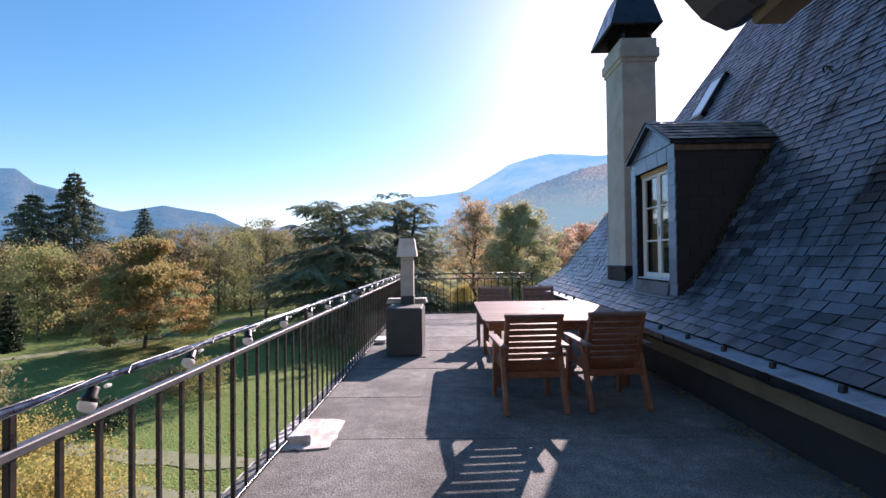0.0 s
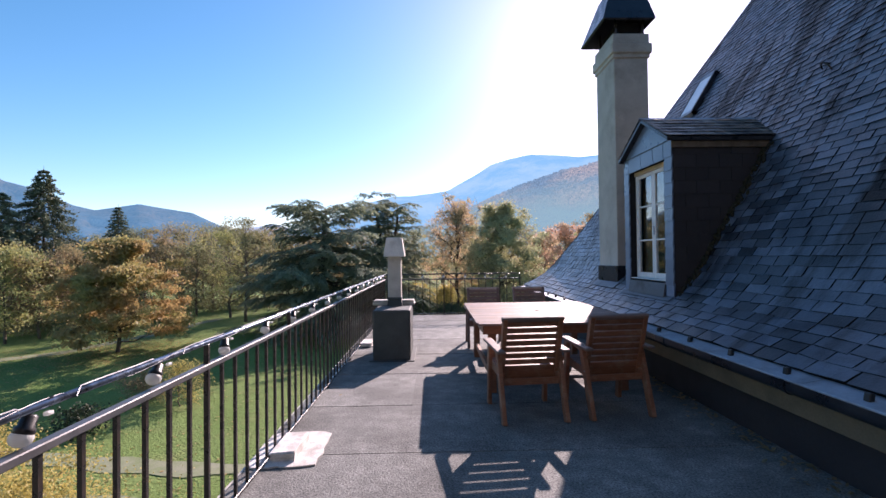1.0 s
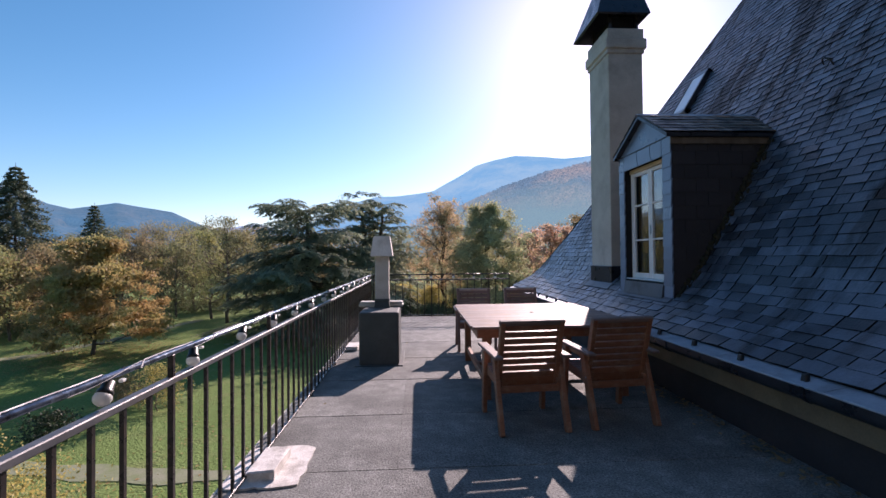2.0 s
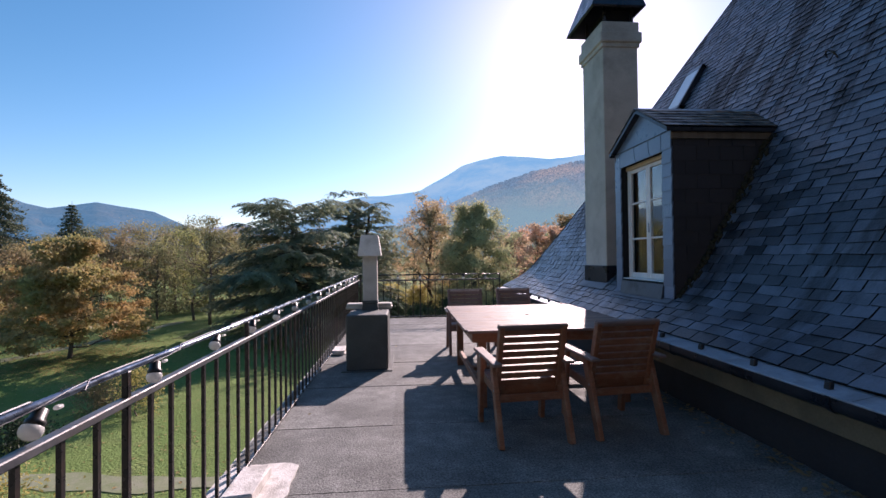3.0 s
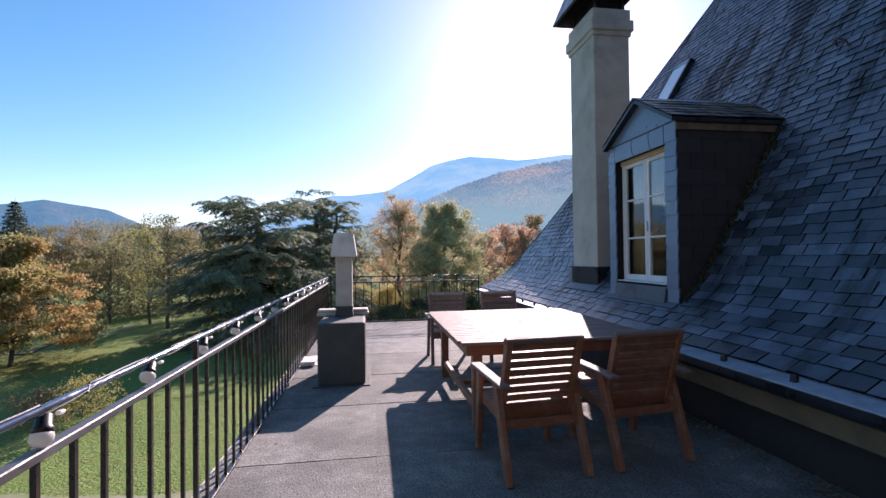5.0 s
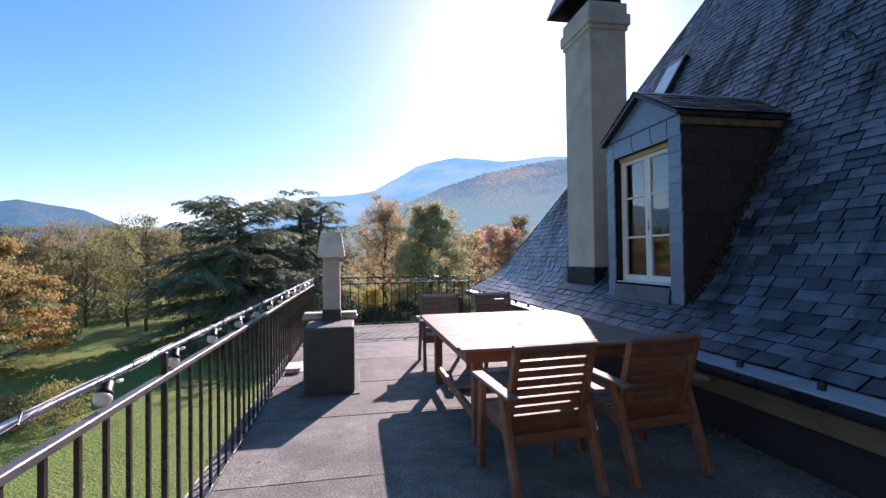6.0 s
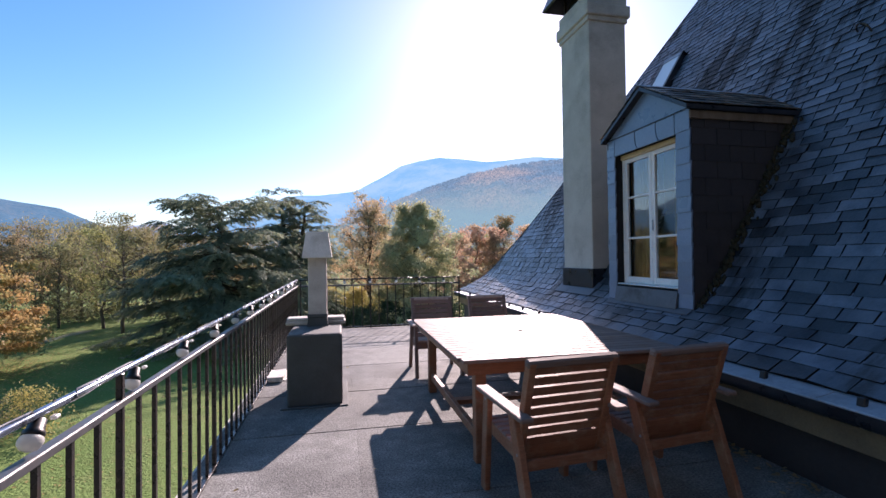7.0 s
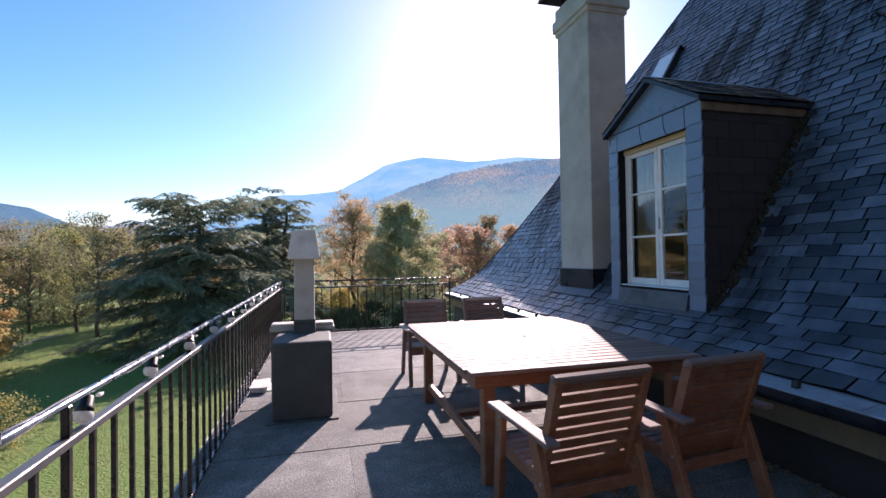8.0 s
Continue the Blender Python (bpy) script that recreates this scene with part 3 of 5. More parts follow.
for r, z in ((0, 0),):
    lo = [(-0.162, 0.03), (0.162, 0.03), (0.162, 0.37), (-0.162, 0.37)]
    hi = [(-0.118, 0.075), (0.118, 0.075), (0.118, 0.325), (-0.118, 0.325)]
    a = [own.verts.new((x, y, 1.487)) for x, y in lo]
    b = [own.verts.new((x, y, 1.785)) for x, y in hi]
    own.faces.new(b)
    own.faces.new(a[::-1])
    for k in range(4):
        own.faces.new((a[k], a[(k + 1) % 4], b[(k + 1) % 4], b[k]))
bmesh.ops.bevel(own, geom=own.edges[:], offset=0.008, segments=2, affect="EDGES")
part("cowl", own, M_COWL, vent, "off-white tapered cowl")

# ---------------------------------------------------------------- garden table
TX0, TX1, TY0, TY1, TZ = 1.675, 3.455, 5.04, 7.28, 0.76
tab = thing("garden_table", (TX0 + TX1) / 2, (TY0 + TY1) / 2, 0, "large slatted hardwood garden table, sun-bleached top", "table")
hw, hl = (TX1 - TX0) / 2, (TY1 - TY0) / 2
n = 24
for k in range(n):
    y0 = -hl + 2 * hl * k / n
    part("slat", box(-hw + 0.02 * (k in (0, n - 1)), y0 + 0.0045, TZ - 0.026, hw - 0.02 * (k in (0, n - 1)), y0 + 2 * hl / n - 0.0045, TZ, 0.004, 1), M_WOODTOP, tab)
for s in (-1, 1):
    part("apron", box(-hw + 0.07, s * (hl - 0.09) - 0.014, TZ - 0.125, hw - 0.07, s * (hl - 0.09) + 0.014, TZ - 0.028, 0.004, 1), M_WOOD, tab)
    part("apron", box(s * (hw - 0.085) - 0.014, -hl + 0.1, TZ - 0.125, s * (hw - 0.085) + 0.014, hl - 0.1, TZ - 0.028, 0.004, 1), M_WOOD, tab)
    for y in (-hl + 0.13, hl - 0.33):
        part("leg", box(s * (hw - 0.17) - 0.042, y - 0.042, 0, s * (hw - 0.17) + 0.042, y + 0.042, TZ - 0.03, 0.006, 1), M_WOOD, tab)
    part("stretcher", box(s * (hw - 0.17) - 0.022, -hl + 0.17, 0.14, s * (hw - 0.17) + 0.022, hl - 0.37, 0.21, 0.004, 1), M_WOOD, tab)
part("stretcher", box(-hw + 0.19, -0.15, 0.145, hw - 0.19, -0.05, 0.185, 0.004, 1), M_WOOD, tab)
own = lathe([(0.0215, TZ + 0.001), (0.0235, TZ + 0.004), (0.019, TZ + 0.005)], 16)
part("parasol_plug", own, M_UNDER, tab, "dark parasol hole plug")

# ---------------------------------------------------------------- garden armchairs
def armchair(label, wood, worn):
    c = thing("garden_armchair", 0, 0, 0, label, "chair", "chairs round the garden table")
    for s in (-1, 1):
        part("front_leg", beam((s * 0.285, 0.3, 0.0), (s * 0.285, 0.235, 0.62), 0.04, 0.07, 0.005, (0, 1, 0)), wood, c)
        part("rear_leg", beam((s * 0.285, -0.33, 0.0), (s * 0.285, -0.12, 0.62), 0.04, 0.075, 0.004, (0, 1, 0)), wood, c)
        part("stile", beam((s * 0.255, -0.11, 0.33), (s * 0.255, -0.285, 0.925), 0.042, 0.055, 0.004, (0, 1, 0)), wood, c)
        part("seat_rail", beam((s * 0.255, -0.2, 0.375), (s * 0.255, 0.29, 0.405), 0.028, 0.075, 0.004), wood, c)
        arm = box(-0.038, -0.31, -0.013, 0.038, 0.32, 0.013, 0.008, 2)
        for v in arm.verts:
            v.co.x *= 1.0 + 0.15 * (v.co.y > 0.1)
        bmesh.ops.transform(arm, matrix=pose(s * 0.295, 0.0, 0.634, 1.5), verts=arm.verts)
        part("armrest", arm, worn, c, "pale worn armrest")
        for z in (0.59, 0.41):
            part("bolt", rod((s * 0.298, 0.235 if z > 0.5 else -0.2, z), (s * 0.306, 0.235 if z > 0.5 else -0.2, z), 0.009, n=8), M_ZINC, c)
    foot, top = Vector((0, -0.128, 0.395)), Vector((0, -0.268, 0.875))
    for k in range(8):
        m = foot.lerp(top, k / 7.0 * 0.87 + 0.13)
        part("back_slat", beam((-0.242, m.y, m.z), (0.242, m.y, m.z), 0.028, 0.05, 0.003, (top - foot)), wood, c)
    part("top_rail", beam((-0.285, -0.283, 0.915), (0.285, -0.283, 0.915), 0.05, 0.044, 0.01, (top - foot)), worn, c, "pale top rail, wear and sunlight both in its colour")
    part("back_board", beam((-0.242, foot.y, foot.z - 0.005), (0.242, foot.y, foot.z - 0.005), 0.02, 0.1, 0.004, (top - foot)), wood, c)
    for k in range(7):
        y = -0.08 + 0.06 * k
        part("seat_slat", beam((-0.27, y, 0.425 + 0.006 * k * 0.6), (0.27, y, 0.425 + 0.006 * k * 0.6), 0.05, 0.018, 0.003), worn, c)
    part("front_rail", beam((-0.27, 0.275, 0.385), (0.27, 0.275, 0.385), 0.025, 0.07, 0.004), wood, c)
    part("rear_rail", beam((-0.27, -0.19, 0.34), (0.27, -0.19, 0.34), 0.025, 0.06, 0.004), wood, c)
    return c


ch = armchair("slatted hardwood armchair drawn up to the garden table", M_WOOD, M_WOODTOP)
ch.matrix_world = pose(2.075, 4.52, 0, 0, 0, 5)
copy_thing(ch, pose(2.875, 4.6, 0, 0, 0, 6))
far_chair = armchair("weathered slatted armchair at the table's end, sunlight on its top rail put in as pale wood", M_WOODTOP, M_SUNLIT_WOOD)
far_chair.matrix_world = pose(2.065, 7.86, 0, 0, 0, 179)
copy_thing(far_chair, pose(2.875, 7.89, 0, 0, 0, 182))

# ---------------------------------------------------------------- slate roof
ROOF_X = [3.755, 4.0, 4.25, 4.45, 4.65, 4.9, 5.4, 6.0, 7.0, 8.5]
ROOF_Z = [0.632, 0.79, 0.97, 1.20, 1.54, 1.96, 2.83, 3.85, 5.5, 7.97]
HIP_X = [3.755, 4.0, 4.5, 4.95, 5.45, 6.5, 7.4, 8.5]
HIP_Y = [13.3, 13.0, 12.45, 11.7, 11.0, 10.1, 9.25, 8.25]


def dense():
    """The eaves-to-ridge curve as points a few centimetres apart, with their length from the eaves."""
    xs = np.linspace(ROOF_X[0], ROOF_X[-1], 600)
    zs = np.interp(xs, ROOF_X, ROOF_Z)
    ker = np.hanning(41)
    ker /= ker.sum()
    pad = np.pad(zs, 20, mode="reflect", reflect_type="odd")
    zs = np.convolve(pad, ker, mode="valid")
    s = np.concatenate([[0], np.cumsum(np.hypot(np.diff(xs), np.diff(zs)))])
    return xs, zs, s


RX, RZ, RS = dense()
SLOPE = float(RS[-1])


def on_roof(s):
    """x, z and the outward normal (x, z) at a length s up the slope."""
    x, z = float(np.interp(s, RS, RX)), float(np.interp(s, RS, RZ))
    x2, z2 = float(np.interp(s + 0.02, RS, RX)), float(np.interp(s + 0.02, RS, RZ))
    if s + 0.02 > SLOPE:
        x2, z2 = x + 0.01, z + 0.0165
    d = Vector((x2 - x, 0, z2 - z)).normalized()
    return x, z, Vector((-d.z, 0, d.x))


def hip_y(x):
    return float(np.interp(x, HIP_X, HIP_Y))


DORMER = (5.78, 7.17)
CHIM = (4.275, 4.85, 7.74, 8.57)
SKYL = (6.13, 6.62, 8.62, 9.14)


def dormer_back(z):
    return float(np.interp(z, RZ, RX))


bm = bmesh.new()
prev = None
for k in range(61):
    x, z, nrm = on_roof(SLOPE * k / 60)
    y1 = hip_y(x)
    row = [bm.verts.new((x - nrm.x * 0.02, y, z - nrm.z * 0.02)) for y in (-3.0, y1)] + [bm.verts.new((x + 3.2, y1, z - 0.02))]
    if prev:
        bm.faces.new((prev[0], prev[1], row[1], row[0]))
        bm.faces.new((prev[1], prev[2], row[2], row[1]))
    prev = row
bmesh.ops.recalc_face_normals(bm, faces=bm.faces)
roof = setting("roof", bm, M_UNDER, "steep slate roof with flared eaves, weathered grey-blue", "roof")

# ---------------------------------------------------------------- dormer window
dormer = thing("dormer", 0, 0, 0, "slate-hung gabled dormer with white double casement window", "dormer")
FX, Y0, Y1, YM = 4.19, 5.78, 7.17, 6.42
OY0, OY1, OZ0, OZ1 = 5.955, 7.03, 1.16, 2.7
EAVE = 2.9


def cheek_outline():
    pts = [(FX, 0.84), (FX, EAVE)]
    for z in (EAVE, 2.5, 2.1, 1.7, 1.4, 1.1, 0.9):
        pts.append((dormer_back(z) + 0.06, z))
    return pts


part("cheek", prism(cheek_outline(), 1, Y0, Y0 + 0.05), M_CHEEK_SHADED, dormer)
part("cheek", prism(cheek_outline(), 1, Y1 - 0.05, Y1), M_CHEEK_SHADED, dormer)
rng = random.Random(9)
for y, s in ((Y0, -1), (Y1, 1)):
    z, k = 0.9, 0
    while z < EAVE - 0.1:
        x = FX + 0.012 - 0.14 * (k % 2)
        back = dormer_back(z + 0.08)
        while x < back:
            a, b = max(x, FX + 0.012), min(x + 0.285, back + 0.03)
            if b - a > 0.04:
                own = box(a, 0, z, b, 0.007, min(z + 0.175, EAVE - 0.01))
                for v in own.verts:
                    v.co.y = y + s * (v.co.y + 0.002 + 0.006 * (v.co.z < z + 0.05))
                bmesh.ops.recalc_face_normals(own, faces=own.faces)
                part("cheek_slate", own, M_CHEEK_SHADED, dormer)
            x += 0.29
        z, k = z + 0.165, k + 1

# front: jambs, head and gable
part("front_wall", box(FX, Y0 + 0.05, 0.84, FX + 0.16, OY0, EAVE), M_UNDER, dormer)
part("front_wall", box(FX, OY1, 0.84, FX + 0.16, Y1 - 0.05, EAVE), M_UNDER, dormer)
part("front_wall", box(FX, OY0, OZ1, FX + 0.16, OY1, EAVE), M_UNDER, dormer)
part("front_wall", box(FX, OY0, 0.84, FX + 0.1, OY1, OZ0 - 0.03), M_UNDER, dormer)
for lo, hi, w in ((Y0 - 0.012, OY0 + 0.008, 0), (OY1 - 0.008, Y1 + 0.012, 1)):
    z = 0.93
    while z < EAVE - 0.28:
        top = min(z + 0.168, EAVE - 0.2)
        own = box(FX - 0.018, lo + rng.uniform(-0.004, 0.004), z + rng.uniform(-0.004, 0.003), FX - 0.003, hi + rng.uniform(-0.006, 0.006), top + 0.012)
        for v in own.verts:
            v.co.x += 0.011 * (v.co.z > z + 0.05)
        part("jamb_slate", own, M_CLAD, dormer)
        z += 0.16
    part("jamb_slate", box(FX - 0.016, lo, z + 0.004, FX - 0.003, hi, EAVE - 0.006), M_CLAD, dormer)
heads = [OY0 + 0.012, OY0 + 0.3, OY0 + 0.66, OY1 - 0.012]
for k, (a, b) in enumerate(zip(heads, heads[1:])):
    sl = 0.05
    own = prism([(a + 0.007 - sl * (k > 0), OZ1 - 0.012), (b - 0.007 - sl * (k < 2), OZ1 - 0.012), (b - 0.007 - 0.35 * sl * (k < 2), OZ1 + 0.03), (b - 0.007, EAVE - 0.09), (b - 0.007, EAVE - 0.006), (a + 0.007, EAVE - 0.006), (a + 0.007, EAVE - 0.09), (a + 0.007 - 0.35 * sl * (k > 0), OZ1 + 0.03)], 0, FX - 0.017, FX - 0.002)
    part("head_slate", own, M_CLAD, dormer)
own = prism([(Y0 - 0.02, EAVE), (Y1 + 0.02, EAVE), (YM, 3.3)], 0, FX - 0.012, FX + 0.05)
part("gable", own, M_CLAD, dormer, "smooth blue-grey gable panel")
part("gable_drip", box(FX - 0.028, Y0 - 0.02, EAVE - 0.006, FX - 0.004, Y1 + 0.02, EAVE + 0.006, 0.002, 1), M_GUTTER, dormer)

WX = FX + 0.045
# window
win = part("window_frame", box(WX + 0.05, OY0, OZ0 - 0.03, WX + 0.11, OY0 + 0.035, OZ1, 0.004, 1), M_WHITE, dormer, "white painted window frame")
bm = bmesh.new()
box(WX + 0.05, OY1 - 0.035, OZ0 - 0.03, WX + 0.11, OY1, OZ1, 0.004, 1, bm)
part("window_jamb", bm, M_WHITE, dormer)
part("window_head", box(WX + 0.03, OY0, OZ1 - 0.055, WX + 0.11, OY1, OZ1 - 0.002, 0.004, 1), M_CREAM, dormer, "cream painted window head")
part("window_sill", box(FX + 0.0, OY0 + 0.004, OZ0 - 0.05, WX + 0.11, OY1 - 0.004, OZ0 - 0.02, 0.008, 2), M_WHITE, dormer)
mid = (OY0 + OY1) / 2
for lo, hi in ((OY0 + 0.036, mid - 0.003), (mid + 0.003, OY1 - 0.036)):
    z0, z1 = OZ0 - 0.018, OZ1 - 0.058
    bm = box(WX + 0.055, lo, z0, WX + 0.095, lo + 0.05, z1, 0.005, 1)
    box(WX + 0.055, hi - 0.05, z0, WX + 0.095, hi, z1, 0.005, 1, bm)
    box(WX + 0.056, lo + 0.05, z0, WX + 0.094, hi - 0.05, z0 + 0.075, 0.005, 1, bm)
    box(WX + 0.056, lo + 0.05, z1 - 0.05, WX + 0.094, hi - 0.05, z1, 0.005, 1, bm)
    sash = part("casement", bm, M_WHITE, dormer)
    bars = (z0 + 0.075, 1.68, 2.17, z1 - 0.05)
    for z in bars[1:3]:
        part("glazing_bar", box(WX + 0.058, lo + 0.05, z - 0.012, WX + 0.09, hi - 0.05, z + 0.012, 0.004, 1), M_WHITE, sash)
    for a, b in zip(bars, bars[1:]):
        g = part("pane", box(WX + 0.074, lo + 0.048, a, WX + 0.078, hi - 0.048, b), M_GLASS, sash)
        g.visible_shadow = False
part("latch", rod((WX + 0.045, mid - 0.02, 1.75), (WX + 0.045, mid - 0.02, 1.87), 0.008, n=8), M_ZINC, dormer)
# curtain and dark room behind the glass
bm = bmesh.new()
for y0, y1 in ((OY0 + 0.02, OY0 + 0.3), (OY1 - 0.34, OY1 - 0.02)):
    prevv = None
    for k in range(25):
        y = y0 + (y1 - y0) * k / 24
        x = FX + 0.22 + 0.025 * math.sin(k * 1.3)
        rowv = [bm.verts.new((x, y, z)) for z in (1.0, EAVE - 0.1)]
        if prevv:
            bm.faces.new((prevv[0], rowv[0], rowv[1], prevv[1]))
        prevv = rowv
solid = bm
bmesh.ops.solidify(solid, geom=solid.faces[:], thickness=0.004)
part("curtain", solid, M_CURTAIN, dormer, "ochre curtains behind the panes")
part("inner_lining", box(FX + 0.75, Y0 + 0.06, 1.0, FX + 0.78, Y1 - 0.06, EAVE), M_CREAM, dormer)
part("inner_floor", box(FX + 0.11, Y0 + 0.06, 0.98, FX + 0.75, Y1 - 0.06, 1.02), M_WOOD, dormer)

# lead apron and sill box
part("apron", beam((FX - 0.045, Y0 - 0.01, 0.925), (FX - 0.045, Y1 + 0.01, 0.925), 0.1, 0.006, 0, (-0.72, 0, 1)), M_LEAD, dormer, "dark lead apron flashing")
part("sill_box", prism([(FX - 0.05, 0.93), (FX - 0.005, 0.93), (FX - 0.005, OZ0 - 0.055), (FX - 0.02, OZ0 - 0.055)], 1, OY0 + 0.012, OY1 - 0.012), M_LEAD, dormer, "dark lead-covered sill box")

# moss and grit in the valley between cheek and slates
rng = random.Random(15)
bm = bmesh.new()
zv = 0.98
while zv < EAVE - 0.1:
    for _ in range(5):
        xv = dormer_back(zv) - 0.02
        size = rng.uniform(0.012, 0.03)
        m = Matrix.Translation((xv - 0.008, Y0 - 0.012 - abs(rng.gauss(0, 0.055)), zv + rng.uniform(-0.03, 0.03))) @ pose(0, 0, 0, 0, -60, rng.uniform(0, 90)) @ Matrix.Diagonal((size * 1.7, size, size * 0.5, 1))
        bmesh.ops.create_icosphere(bm, subdivisions=1, radius=1.0, matrix=m)
    zv += 0.04
tagged(part("valley_moss", bm, M_MOSS, dormer, "brown moss in the valley", smooth=True), kind="stuff")

# gabled dormer roof
RIDGE, OVER, DRIP = 3.335, 0.09, EAVE + 0.02
for s, edge in ((-1, Y0 - 0.07), (1, Y1 + 0.03)):
    dz = RIDGE - DRIP
    run = abs(YM - edge)
    back_hi, back_lo = dormer_back(RIDGE) + 0.08, dormer_back(DRIP) + 0.08
    own = bmesh.new()
    a = [(FX - OVER, YM, RIDGE), (back_hi, YM, RIDGE), (back_lo, edge, DRIP), (FX - OVER, edge, DRIP)]
    top = [own.verts.new(p) for p in a]
    low = [own.verts.new((p[0], p[1], p[2] - 0.045)) for p in a]
    own.faces.new(top)
    own.faces.new(low[::-1])
    for k in range(4):
        own.faces.new((top[k], low[k], low[(k + 1) % 4], top[(k + 1) % 4]))
    bmesh.ops.recalc_face_normals(own, faces=own.faces)
    part("roof_deck", own, M_GUTTER, dormer)
    rows_n = 6
    nrm = Vector((0, s * dz, run)).normalized()
    for r in range(rows_n):
        f0, f1 = r / rows_n, (r + 1.15) / rows_n
        x = FX - OVER - 0.01
        back = back_lo + (back_hi - back_lo) * (f0 + f1) / 2 - 0.02
        k = 0
        while x < back:
            w = (0.12 if (r % 2 and k == 0) else rng.uniform(0.2, 0.27))
            b = min(x + w - 0.004, back)
            if b - x > 0.03:
                pts = []
                for th in (0.002, 0.01):
                    for xx, ff, up in ((x, f0, 0.012), (b, f0, 0.012), (b, min(f1, 1), 0.001), (x, min(f1, 1), 0.001)):
                        p = Vector((xx, edge + (YM - edge) * ff, DRIP + dz * ff)) + nrm * (up + th + rng.uniform(0, 0.007))
                        pts.append(p)
                me = bpy.data.meshes.new("roof_slate")
                me.from_pydata(pts, [], [(4, 5, 6, 7), (0, 4, 7, 3), (1, 2, 6, 5), (0, 1, 5, 4), (2, 3, 7, 6)])
                me.update()
                part("roof_slate", me, M_TOPSLATE, dormer)
            x, k = x + w, k + 1
    part("eaves_board", box(FX - 0.02, edge + (0.03 if s < 0 else -0.055), DRIP - 0.125, dormer_back(DRIP - 0.1), edge + (0.055 if s < 0 else -0.03), DRIP - 0.045, 0.004, 1), M_STEM, dormer, "grey-brown timber eaves board" if s < 0 else "")
part("ridge_cap", prism([(YM - 0.06, RIDGE - 0.016), (YM, RIDGE + 0.022), (YM + 0.06, RIDGE - 0.016), (YM, RIDGE + 0.01)], 0, FX - OVER - 0.02, dormer_back(RIDGE) + 0.05), M_ZINC, dormer, "zinc ridge cap")

# ---------------------------------------------------------------- chimney
cx0, cx1, cy0, cy1 = CHIM
chimney = thing("chimney", (cx0 + cx1) / 2, (cy0 + cy1) / 2, 0.9, "tall rendered grey chimney with moulded head and slab cowl", "chimney")
w, d = (cx1 - cx0) / 2, (cy1 - cy0) / 2
part("shaft", box(-w, -d, -0.2, w, d, 3.9, 0.015, 2), M_RENDER, chimney)
part("flashing", box(-w - 0.02, -d - 0.02, -0.1, w + 0.02, d + 0.02, 0.395, 0.008, 1), M_GUTTER, chimney, "dark lead base flashing")
part("soaker", beam((-w - 0.06, -d - 0.1, 0.085), (-w - 0.06, d + 0.1, 0.085), 0.16, 0.006, 0, (-0.85, 0, 1)), M_LEAD, chimney, "lead soaker dressed over the slates")
bm = bmesh.new()
box(-w - 0.025, -d - 0.025, 3.86, w + 0.025, d + 0.025, 3.95, 0.012, 1, bm)
part("necking", bm, M_RENDER, chimney)
part("moulded_band", box(-w - 0.055, -d - 0.055, 3.93, w + 0.055, d + 0.055, 4.1, 0.02, 2), M_RENDER, chimney)
part("head", box(-w - 0.02, -d - 0.02, 4.1, w + 0.02, d + 0.02, 4.27, 0.015, 2), M_RENDER, chimney)
part("flue_pot", box(-w + 0.1, -d + 0.1, 4.26, w - 0.1, d - 0.1, 4.5, 0.01, 1), M_UNDER, chimney)
for sx in (-1, 1):
    for sy in (-1, 1):
        part("cowl_post", box(sx * (w - 0.06) - 0.02, sy * (d - 0.06) - 0.02, 4.26, sx * (w - 0.06) + 0.02, sy * (d - 0.06) + 0.02, 4.6, 0.003, 1), M_IRON, chimney)
rim = [(-w - 0.22, -d - 0.14), (w + 0.08, -d - 0.14), (w + 0.08, d + 0.2), (-w - 0.22, d + 0.2)]
crown = [(-w + 0.02, -d + 0.12), (w - 0.02, -d + 0.12), (w - 0.02, d - 0.1), (-w + 0.02, d - 0.1)]
own = bmesh.new()
for z0, z1, shrink in ((4.47, 5.14, 0.0), (4.45, 5.11, 0.03)):
    a = [own.verts.new((x - math.copysign(shrink, x), y - math.copysign(shrink, y), z0)) for x, y in rim]
    b = [own.verts.new((x - math.copysign(shrink, x), y - math.copysign(shrink, y), z1)) for x, y in crown]
    for k in range(4):
        own.faces.new((a[k], a[(k + 1) % 4], b[(k + 1) % 4], b[k]))
    own.faces.new(b)
    if shrink == 0.0:
        first = a
    else:
        for k in range(4):
            own.faces.new((first[k], first[(k + 1) % 4], a[(k + 1) % 4], a[k]))
bmesh.ops.recalc_face_normals(own, faces=own.faces)
part("cowl", own, M_GUTTER, chimney, "dark tapered metal chimney hood")
part("stay", rod((w + 0.02, -d + 0.05, 0.45), (w + 0.03, -0.6 - d, 0.05), 0.008, n=6), M_IRON, chimney)

# ---------------------------------------------------------------- roof window, hook, canopy
sk = thing("skylight", 0, 0, 0, "small roof window, sky reflection put into its pale glass colour", "skylight")


def roof_slab(x0, x1, y0, y1, lo, hi):
    own = bmesh.new()
    vs = []
    for up in (lo, hi):
        for x, y in ((x0, y0), (x1, y0), (x1, y1), (x0, y1)):
            _, _, nrm = on_roof(float(np.interp(x, RX, RS)))
            vs.append(own.verts.new(Vector((x, y, float(np.interp(x, RX, RZ)))) + nrm * up))
    for f in ((3, 2, 1, 0), (4, 5, 6, 7), (0, 1, 5, 4), (1, 2, 6, 5), (2, 3, 7, 6), (3, 0, 4, 7)):
        own.faces.new([vs[i] for i in f])
    bmesh.ops.recalc_face_normals(own, faces=own.faces)
    return own


sx0, sx1, sy0, sy1 = SKYL
